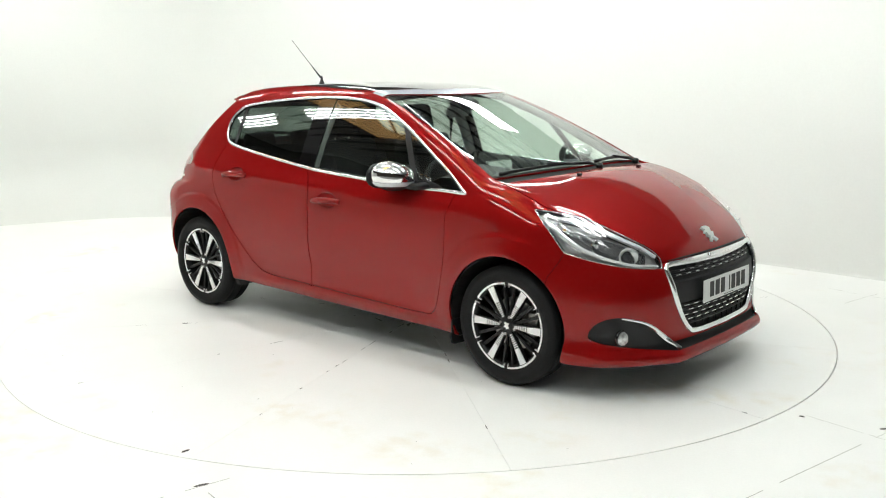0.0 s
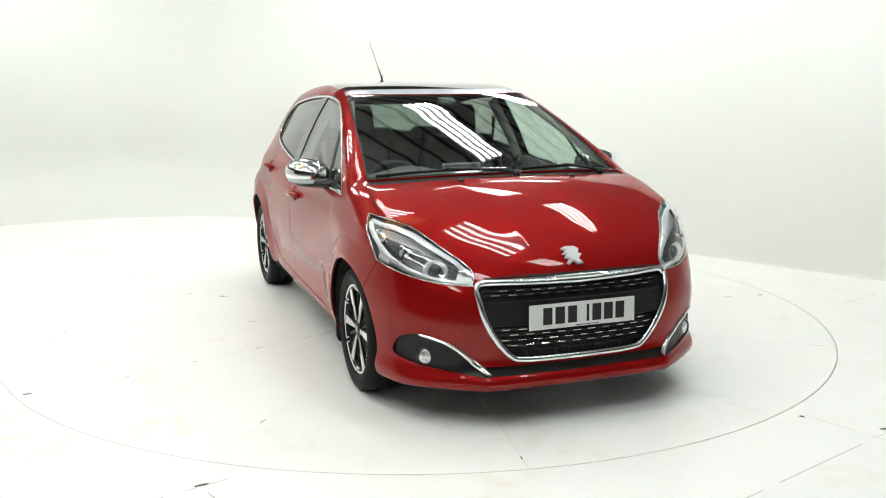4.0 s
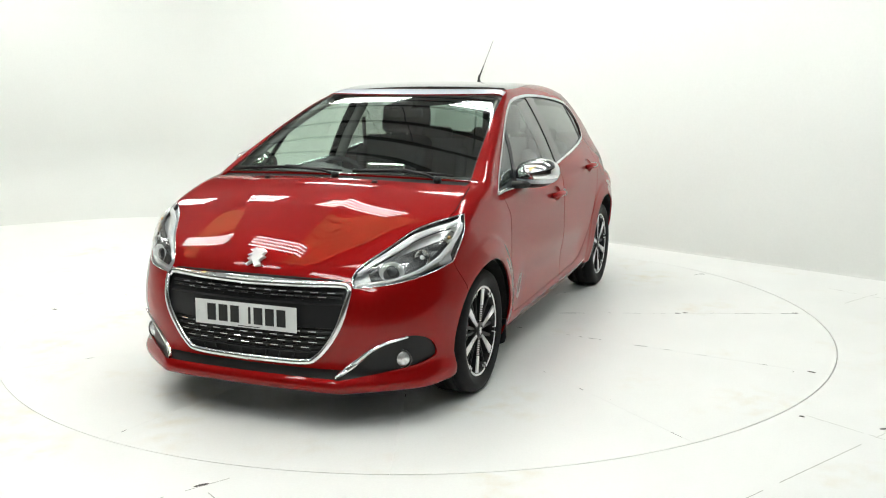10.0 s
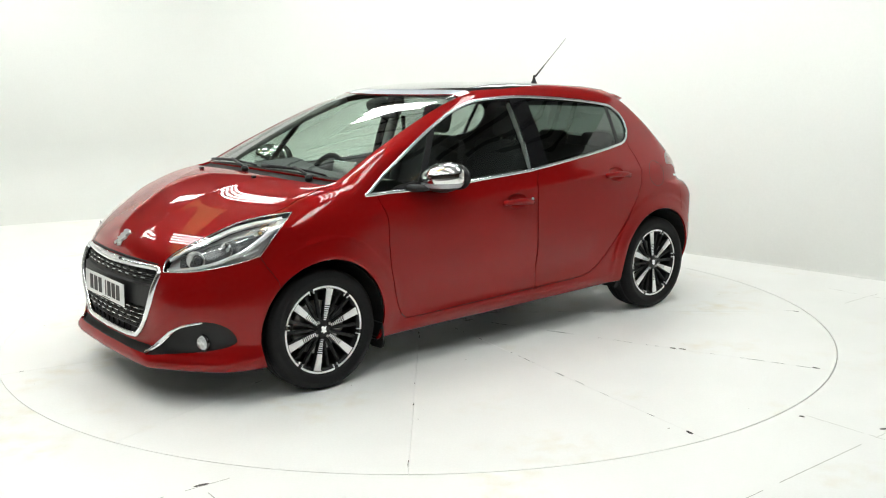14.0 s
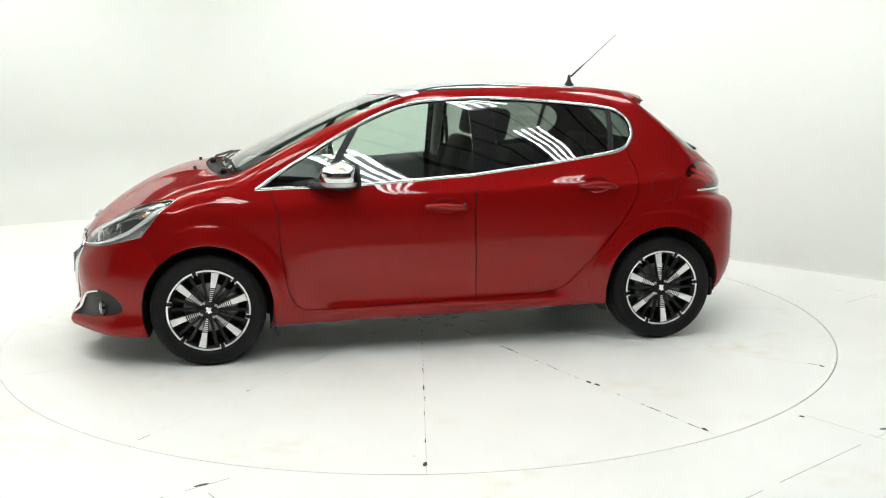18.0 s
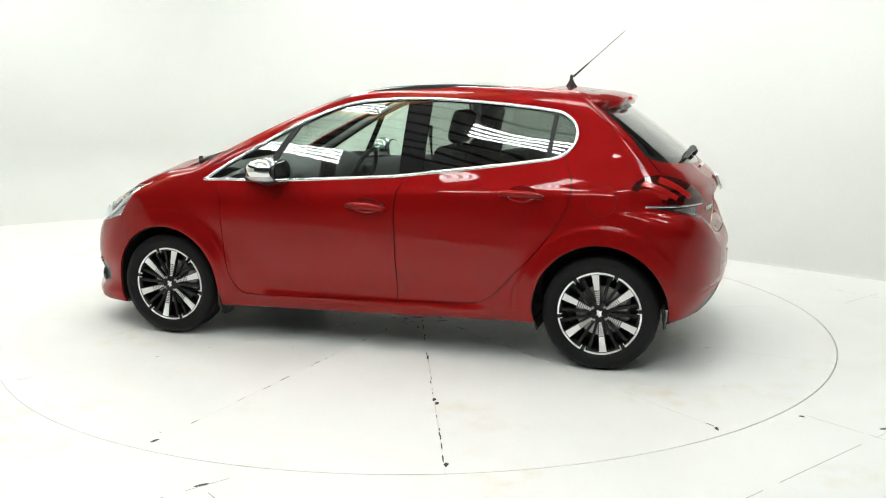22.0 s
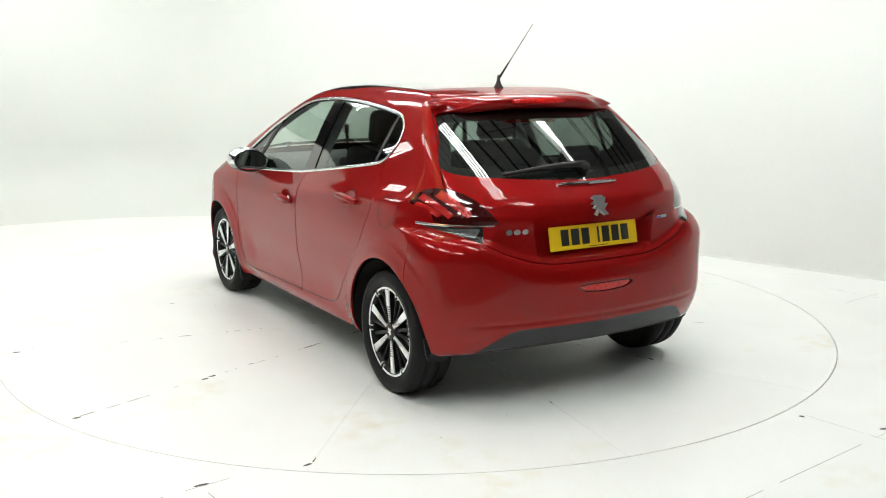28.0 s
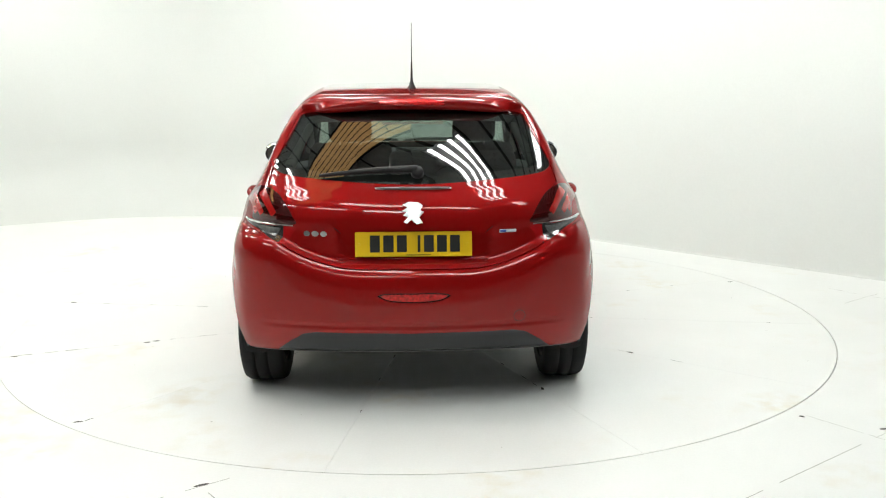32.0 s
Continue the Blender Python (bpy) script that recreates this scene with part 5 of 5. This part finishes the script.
for ya, yb in ((-0.66, 0.04), (0.10, 0.62)):
    pts = []
    for i in range(9):
        y = ya + (yb - ya) * i / 8
        x = 1.175 - 0.19 * y * y - 0.02 * math.sin(i / 8 * math.pi)
        p, n = on_top(x, y)
        pts.append(p + n * 0.010)
    wiper(pts, 0.0065, CAR, "black windscreen wiper blade")
    base, n = on_top(1.245 - 0.2 * yb * yb, yb * 0.9)
    part("wiper_arm", tube_bm([base + n * 0.008, base + n * 0.026 + Vector((-0.02, (ya - yb) * 0.12, 0)), pts[4] + Vector((0, 0, 0.008))], 0.0075, 8), BLACK_PLASTIC, CAR, "black wiper arm", True)
    part("wiper_hub", cyl_bm(0.022, 0.017, 0.03, facing(base + n * 0.008, n, (1, 0, 0)), 16, 0.004), BLACK_PLASTIC, CAR, "black wiper hub", True)

# ---- mirrors ----
def mirror(s):
    m = new("door_mirror")
    m.parent = CAR
    m["label"] = "chrome capped door mirror"
    p, n = on_side(0.70, 0.935, s)

    def egg(name, centre_, size, low, high, mat, label, cut=None):
        bm = bmesh.new()
        bmesh.ops.create_uvsphere(bm, u_segments=36, v_segments=24, radius=1.0)
        for v in bm.verts:
            x, y, z = v.co
            x = x * (1.0 if x > 0 else 0.62)
            # squarer than an egg seen from ahead
            q = (abs(y) ** 2.7 + abs(z) ** 2.7) ** (1 / 2.7)
            round_ = math.hypot(y, z)
            y, z = (y * round_ / q, z * round_ / q) if q > 1e-6 else (y, z)
            k = 1.0 - 0.26 * max(0, y) ** 2 + 0.05 * min(0, y)
            v.co = Vector((x * size[0], s * y * size[1], z * size[2] * k + 0.012 * y))
        if low is not None:
            bmesh.ops.bisect_plane(bm, geom=bm.verts[:] + bm.edges[:] + bm.faces[:], plane_co=(0, 0, low), plane_no=(0, 0.0, 1), clear_inner=True)
        if high is not None:
            bmesh.ops.bisect_plane(bm, geom=bm.verts[:] + bm.edges[:] + bm.faces[:], plane_co=(0, 0, high), plane_no=(0, 0.0, 1), clear_outer=True)
        bmesh.ops.recalc_face_normals(bm, faces=bm.faces)
        bm.transform(Matrix.Translation(centre_))
        return part(name, bm, mat, m, label, True)

    c = Vector((0.552, s * 0.886, 0.992))
    egg("mirror_cap", c, (0.131, 0.119, 0.080), -0.022, None, CHROME, "chrome upper cap")
    egg("mirror_base", c, (0.128, 0.116, 0.076), None, -0.020, BLACK_PLASTIC, "black lower shell")
    egg("mirror_band", c, (0.1335, 0.1215, 0.0795), -0.045, -0.022, SILVER, "bright band with indicator")
    part("mirror_glass", prism_bm([(0.090 * math.copysign(abs(math.cos(t)) ** 0.75, math.cos(t)), 0.058 * math.copysign(abs(math.sin(t)) ** 0.75, math.sin(t))) for t in [2 * math.pi * i / 28 for i in range(28)]], 0.004, facing(c + Vector((-0.0790, 0, 0)), (-1, 0, 0.06))), MIRROR, m, "mirror glass")
    part("mirror_frame", lathe_bm([(0.001, 0), (1.0, 0), (1.06, 0.006), (1.06, 0.014)], 28, facing(c + Vector((-0.066, 0, 0)), (-1, 0, 0.02)) @ Matrix.Diagonal((0.098, 0.064, 1, 1)) @ pose(0, 0, 0, 90, 0, 0)), BLACK_PLASTIC, m, "black mirror frame", True)
    a = on_side(0.72, 0.945, s)[0]
    part("mirror_arm", tube_bm([a - Vector((0, s * 0.02, 0)), a + Vector((-0.03, s * 0.05, 0.0)), c + Vector((0.0, -s * 0.05, -0.045))], lambda t: 0.038 - 0.006 * t, 12, False, 0.55), BLACK_PLASTIC, m, "black mirror arm", True)
    # corner piece of the window
    tri = [on_side(x, z, s) for x, z in ((0.86, 0.938), (0.62, 0.940), (0.60, 0.965), (0.70, 0.975), (0.80, 0.962))]
    bm = bmesh.new()
    bm.faces.new([bm.verts.new(p + n * 0.003) for p, n in tri])
    bmesh.ops.solidify(bm, geom=bm.faces[:], thickness=0.01)
    part("mirror_foot", bm, BLACK_PLASTIC, m, "black mirror foot")


MIRROR = material("mirror_glass", (0.9, 0.9, 0.9), 0.01, 1.0)
mirror(1)
mirror(-1)


# ---- door handles, shut-lines and small marks on the sides ----
def handle(xc, zc, rise, door, s):
    p, n = on_side(xc, zc, s)
    f = facing(p, n, (0, 0, 1))
    # local x runs rearwards on the left side, forwards on the right
    cup = bmesh.new()
    k = 36
    rows = []
    for ring, deep in ((1.012, 0.0), (0.985, 0.001), (0.95, 0.003), (0.86, 0.007), (0.68, 0.0105), (0.4, 0.012), (0.02, 0.0125)):
        row = []
        for i in range(k):
            t = 2 * math.pi * i / k
            q, qn = on_side(xc + 0.078 * ring * math.cos(t), zc + 0.043 * ring * math.sin(t), s)
            row.append(cup.verts.new(q - n * deep))
        rows.append(row)
    for a, b in zip(rows, rows[1:]):
        for i in range(k):
            cup.faces.new((a[i], a[(i + 1) % k], b[(i + 1) % k], b[i]))
    bmesh.ops.recalc_face_normals(cup, faces=cup.faces)
    if sum(fc.normal.dot(n) for fc in cup.faces) < 0:
        bmesh.ops.reverse_faces(cup, faces=cup.faces)
    part("handle_cup", cup, PAINT, door, "recess behind the handle", True)
    bar = []
    for i in range(13):
        t = -1 + i / 6
        bar.append((t * 0.112, -0.004 + rise * t * 0.112 * 1.0 - 0.006 * t * t, 0.006 + 0.026 * (1 - t ** 4)))
    o = part("door_handle", tube_bm(bar, lambda t: 0.0140 + 0.0045 * math.sin(math.pi * t), 12, False, 0.9), PAINT, door, "red painted pull handle", True)
    o.matrix_basis = f


for s, k in ((1, 0), (-1, 1)):
    handle(*HANDLE_F, -0.055 * s, FRONT_DOORS[k], s)
    handle(*HANDLE_R, -0.055 * s, REAR_DOORS[k], s)
p, n = on_side(-0.098, 0.822, 1)
part("key_lock", cyl_bm(0.010, 0.009, 0.006, facing(p + n * 0.022, n), 16), SATIN, FRONT_DOORS[0], "small round key lock")


def ring_on(fn, cx, cz, r, s, name, label):
    spots = []
    for i in range(40):
        a = 2 * math.pi * i / 40
        p, n = fn(cx + r * math.cos(a), cz + r * math.sin(a)) if s is None else fn(cx + r * math.cos(a), cz + r * math.sin(a), s)
        spots.append(p - n * 0.0006)
    part(name, tube_bm(spots, 0.0016, 5, True), CAVITY, CAR, label)


ring_on(on_side, -1.265, 0.885, 0.078, 1, "fuel_flap_joint", "thin dark joint of the round fuel flap")
ring_on(on_rear, -0.47, 0.452, 0.026, None, "tow_cover_joint", "thin dark joint of the round tow cover")


# ---- tail ----
def spoiler():
    bm = bmesh.new()
    rows = []
    for i in range(37):
        y = -0.54 + 1.08 * i / 36
        k = abs(y) / 0.54
        d = 0.15 * y * y
        fade = 1 - float(step01(np.array(k), 0.60, 1.0))
        z0 = on_top(-1.13, y)[0].z
        back = on_rear(y, 1.335)[0].x
        tip_x = (-1.324 + d) * fade + (back + 0.012) * (1 - fade)
        tip_z = (1.398 - 0.040 * k * k) * fade + (1.352 - 0.012) * (1 - fade)
        row = [(-1.13, z0 - 0.004), (-1.19, z0 * 0.74 + tip_z * 0.26 + 0.004), (-1.26 + d * 0.5, z0 * 0.36 + tip_z * 0.64 + 0.004), (tip_x + 0.010, tip_z + 0.001), (tip_x + 0.002, tip_z - 0.004), (tip_x, tip_z - 0.012), (tip_x + 0.006, tip_z - 0.036 * fade - 0.004), (tip_x + 0.014, tip_z - 0.043 * fade - 0.005), (back + 0.03, 1.345 - 0.012 * k * k)]
        rows.append([bm.verts.new((x, y, z)) for x, z in row])
    for a, b in zip(rows, rows[1:]):
        for j in range(len(a) - 1):
            bm.faces.new((a[j], a[j + 1], b[j + 1], b[j]))
    bm.faces.new(rows[0])
    bm.faces.new(rows[-1][::-1])
    bmesh.ops.recalc_face_normals(bm, faces=bm.faces)
    part("roof_spoiler", bm, PAINT, TAILGATE, "red roof spoiler", True)
    lamp = []
    for i in range(17):
        y = -0.155 + 0.31 * i / 16
        lamp.append((Vector((-1.3245 + 0.15 * y * y, y, 1.381 - 0.040 * (y / 0.54) ** 2)), Vector((-0.86, 0, 0.5))))
    part("high_brake_lamp", ribbon_bm(lamp, lambda t: 0.028 - 0.012 * abs(2 * t - 1) ** 3, 0.010, 0.012), BRAKE_RED, TAILGATE, "bright red high brake lamp")


spoiler()

AER = on_top(-0.965, 0.0)[0]
aerial = part("aerial_foot", lathe_bm([(0.001, 0.068), (0.005, 0.064), (0.008, 0.036), (0.015, 0.016), (0.023, 0.002), (0.024, -0.01)], 20, Matrix.Translation(AER) @ pose(0, 0, 0, 90, 0, 0) @ Matrix.Diagonal((1.5, 1, 1, 1))), BLACK_PLASTIC, CAR, "black aerial foot", True)
top_a, tip_a = AER + Vector((-0.012, 0, 0.055)), Vector((-1.268, 0, 1.757))
part("aerial_mast", tube_bm([top_a, top_a.lerp(tip_a, 0.3)], lambda t: 0.0065 - 0.003 * t, 8), BLACK_PLASTIC, aerial, "black aerial mast")
part("aerial_whip", tube_bm([top_a.lerp(tip_a, 0.28), tip_a], lambda t: 0.0024 - 0.0008 * t, 6), BLACK_PLASTIC, aerial, "thin aerial whip")

# rear wiper
pts = []
for i in range(10):
    y = -0.02 + 0.44 * i / 9
    p, n = on_rear(y, 1.072 - 0.018 * i / 9 + 0.006 * math.sin(math.pi * i / 9))
    pts.append(p + n * (0.030 - 0.016 * i / 9))
part("rear_wiper", tube_bm(pts, lambda t: 0.021 - 0.012 * t, 10, False, 0.9), BLACK_PLASTIC, CAR, "black rear wiper arm", True)
p, n = on_rear(-0.02, 1.066)
part("rear_wiper_hub", cyl_bm(0.030, 0.024, 0.04, facing(p + n * 0.02, n), 20, 0.005), BLACK_PLASTIC, CAR, "black rear wiper hub", True)
# bright handle strip under the glass
spots = [on_rear(-0.17 + 0.34 * i / 14, 1.010) for i in range(15)]
part("tailgate_strip", ribbon_bm(spots, lambda t: 0.020 - 0.010 * abs(2 * t - 1) ** 4, 0.006, 0.012), CHROME, TAILGATE, "bright tailgate strip without lettering")
# model badge and small badge as plain bright bars
for y, w in ((0.472, 0.030), (0.435, 0.034), (0.397, 0.030)):
    p, n = on_rear(y, 0.822)
    part("badge_bar", prism_bm([(w / 2 * math.cos(t), 0.0125 * math.sin(t)) for t in [2 * math.pi * i / 14 for i in range(14)]], 0.004, facing(p + n * 0.001, n), 0.001), CHROME, TAILGATE, "plain chrome badge bar")
p, n = on_rear(-0.420, 0.828)
part("badge_bar", box_bm(0.078, 0.014, 0.004, facing(p + n * 0.002, n), 0.0015), SILVER, TAILGATE, "small plain silver badge")
p, n = on_rear(-0.398, 0.828)
part("badge_stripe", box_bm(0.028, 0.010, 0.002, facing(p + n * 0.005, n), 0.0008), material("blue_badge_stripe", (0.03, 0.06, 0.28), 0.3), TAILGATE, "small blue badge stripe")


def tail_lamp(s, red, clear):
    # a bright line under the red lens
    spots = [on_tail(0.935 - 0.37 * i / 16, 0.857 - 0.010 * i / 16 + 0.006 * (i / 16) ** 2, s) for i in range(17)]
    part("bright_line", ribbon_bm(spots, lambda t: 0.011 - 0.005 * t, 0.001, 0.004), CHROME, clear, "bright line between the lenses")


tail_lamp(1, TAIL_LAMPS[0], REVERSE_LAMPS[0])
tail_lamp(-1, TAIL_LAMPS[1], REVERSE_LAMPS[1])


# ---- cabin ----
def soft_block(sx, sy, sz, m, bevel, mat, parent, name, label=""):
    return part(name, box_bm(sx, sy, sz, m, bevel, 4), mat, parent, label, True)


def seat(xc, yc, name="front_seat"):
    st = new(name)
    st.parent = CAR
    st.matrix_basis = pose(xc, yc, 0)
    st["label"] = "dark grey fabric seat with head rest"
    soft_block(0.50, 0.50, 0.16, pose(0.05, 0, 0.50, 0, -8, 0), 0.05, FABRIC, st, "cushion")
    soft_block(0.13, 0.48, 0.62, pose(-0.265, 0, 0.82, 0, -17, 0), 0.05, FABRIC, st, "backrest")
    for s in (1, -1):
        soft_block(0.16, 0.07, 0.50, pose(-0.23, s * 0.22, 0.80, 0, -17, 0), 0.03, FABRIC, st, "side_bolster")
    soft_block(0.09, 0.25, 0.19, pose(-0.385, 0, 1.225, 0, -14, 0), 0.04, FABRIC, st, "head_rest", "dark padded head rest")
    for s in (1, -1):
        part("head_rest_post", cyl_bm(0.006, 0.006, 0.10, pose(-0.362, s * 0.06, 1.115, 0, -14, 0), 8), STEEL, st, "steel post")
    return st


seat(-0.02, 0.36)
seat(-0.02, -0.36)
rear_seat = new("rear_bench")
rear_seat.parent = CAR
soft_block(0.50, 1.22, 0.18, pose(-0.72, 0, 0.52, 0, -6, 0), 0.06, FABRIC, rear_seat, "cushion")
soft_block(0.14, 1.22, 0.56, pose(-1.03, 0, 0.78, 0, -22, 0), 0.05, FABRIC, rear_seat, "backrest")
for y in (0.40, 0.0, -0.40):
    soft_block(0.08, 0.24, 0.12, pose(-1.155, y, 1.075, 0, -18, 0), 0.035, FABRIC, rear_seat, "head_rest")


def dashboard():
    bm = bmesh.new()
    rows = []
    for i in range(25):
        y = -0.66 + 1.32 * i / 24
        hood = 0.055 * math.exp(-((y + 0.36) / 0.19) ** 2)
        row = [(1.10 - 0.15 * y * y, 0.985), (0.90, 0.985 + hood * 0.4), (0.70, 0.972 + hood), (0.64, 0.945 + hood), (0.60, 0.86), (0.64, 0.72), (0.66, 0.55), (0.80, 0.40)]
        rows.append([bm.verts.new((x, y, z)) for x, z in row])
    for a, b in zip(rows, rows[1:]):
        for j in range(len(a) - 1):
            bm.faces.new((a[j], a[j + 1], b[j + 1], b[j]))
    bmesh.ops.recalc_face_normals(bm, faces=bm.faces)
    d = part("dashboard", bm, TRIM_GREY, CAR, "grey moulded dashboard", True)
    part("screen", box_bm(0.02, 0.21, 0.13, pose(0.585, 0.0, 0.945, 0, -12, 0), 0.008), SCREEN, d, "dark centre touch screen")
    part("screen_frame", box_bm(0.018, 0.235, 0.155, pose(0.592, 0.0, 0.945, 0, -12, 0), 0.01), SATIN, d, "bright screen frame")
    part("centre_console", box_bm(0.85, 0.19, 0.28, pose(0.30, 0, 0.44), 0.04), TRIM_GREY, d, "grey centre console")
    part("gear_lever", tube_bm([(0.36, 0, 0.56), (0.34, 0, 0.70)], lambda t: 0.012 + 0.012 * t, 10), BLACK_PLASTIC, d, "black gear lever", True)
    w = new("steering_wheel")
    w.parent = CAR
    w.matrix_basis = pose(0.50, -0.36, 0.865, 0, 66, 0)
    w["label"] = "dark steering wheel"
    bm = bmesh.new()
    k, q = 40, 10
    rings = [[bm.verts.new(((0.172 + 0.016 * math.cos(b)) * math.cos(a), (0.178 + 0.016 * math.cos(b)) * math.sin(a), 0.016 * math.sin(b))) for b in [2 * math.pi * j / q for j in range(q)]] for a in [2 * math.pi * i / k for i in range(k)]]
    for i in range(k):
        for j in range(q):
            bm.faces.new((rings[i][j], rings[(i + 1) % k][j], rings[(i + 1) % k][(j + 1) % q], rings[i][(j + 1) % q]))
    bmesh.ops.recalc_face_normals(bm, faces=bm.faces)
    part("wheel_rim", bm, FABRIC, w, "", True)
    part("wheel_hub", box_bm(0.15, 0.15, 0.05, pose(0, 0, -0.01), 0.03), BLACK_PLASTIC, w)
    for a in (90, 270, 0):
        part("wheel_spoke", box_bm(0.13, 0.035, 0.02, Matrix.Rotation(math.radians(a), 4, "Z") @ pose(0.11, 0, 0), 0.006), SATIN, w, "bright spoke")


SCREEN = material("dark_screen", (0.12, 0.14, 0.13), 0.15)
dashboard()
part("cabin_floor", box_bm(2.0, 1.24, 0.04, pose(-0.2, 0, 0.31)), FABRIC, CAR, "dark cabin carpet")
part("parcel_shelf", box_bm(0.42, 1.12, 0.03, pose(-1.36, 0, 0.90), 0.01), FABRIC, CAR, "dark parcel shelf")
part("rear_view_mirror", box_bm(0.03, 0.23, 0.06, pose(0.28, -0.02, 1.292, 0, 8, 6), 0.014), BLACK_PLASTIC, CAR, "black inner mirror", True)
part("sensor_cover", box_bm(0.10, 0.11, 0.06, pose(0.345, 0, 1.345, 0, 24, 0), 0.02), BLACK_PLASTIC, CAR, "black sensor cover")
for s in (1, -1):
    a = [on_side(x, z, s) for x, z in ((0.98, 0.985), (0.8, 1.09), (0.6, 1.20), (0.4, 1.295), (0.2, 1.375))]
    part("pillar_trim", tube_bm([p - Vector((0.0, s * 0.040, 0.012)) for p, n in a], 0.024, 8), LINING, CAR, "pale pillar trim", True)
    a = [on_side(-0.235, z, s) for z in (0.72, 0.95, 1.15, 1.38)]
    part("pillar_trim", tube_bm([p - n * 0.055 for p, n in a], 0.034, 8), LINING, CAR, "pale pillar trim", True)
    part("seat_belt", tube_bm([on_side(-0.26, 1.24, s)[0] - Vector((0.02, s * 0.10, 0)), Vector((-0.30, s * 0.57, 0.9)), Vector((-0.25, s * 0.60, 0.5))], 0.016, 6), FABRIC, CAR, "dark seat belt", True)
    # door cards
    for nm, xa, xb in (("door_card", -0.15, 0.86), ("door_card", -0.95, -0.19)):
        bm = bmesh.new()
        rows = []
        for i in range(9):
            x = xa + (xb - xa) * i / 8
            top_z = 0.925 + 0.115 * (0.7 - x) / 1.7
            rows.append([bm.verts.new((x, s * yy, z)) for yy, z in ((0.755, top_z), (0.72, top_z - 0.004), (0.69, top_z - 0.06), (0.70, 0.72), (0.66, 0.68), (0.70, 0.62), (0.72, 0.35))])
        for p, q in zip(rows, rows[1:]):
            for j in range(6):
                bm.faces.new((p[j], p[j + 1], q[j + 1], q[j]))
        bmesh.ops.recalc_face_normals(bm, faces=bm.faces)
        part(nm, bm, TRIM_GREY if xa > -0.5 else FABRIC, CAR, "moulded door card", True)
bm = bmesh.new()
rows = []
for i in range(15):
    x = 0.18 - 1.20 * i / 14
    rows.append([bm.verts.new((x, y, float(top_of(np.array(x), np.array(y))) - 0.04 - 0.1 * max(0, abs(y) - 0.4))) for y in (-0.52, -0.36, -0.18, 0, 0.18, 0.36, 0.52)])
for a, b in zip(rows, rows[1:]):
    for j in range(6):
        bm.faces.new((a[j], a[j + 1], b[j + 1], b[j]))
part("roof_lining", bm, LINING, CAR, "pale roof lining", True)


# ---- motion of the turntable and of the car on it ----
def motions():
    spin = [(t, -42.635 - 7.0879 * t) for t in range(0, 33)]
    walk(TABLE, [(t, pose(0, 0, 0, 0, 0, a)) for t, a in spin])
    walk(CAR, [(t, pose(0, 0, 0, 0, 0, a) @ pose(0.0114, 0.0476, 0)) for t, a in spin])


motions()
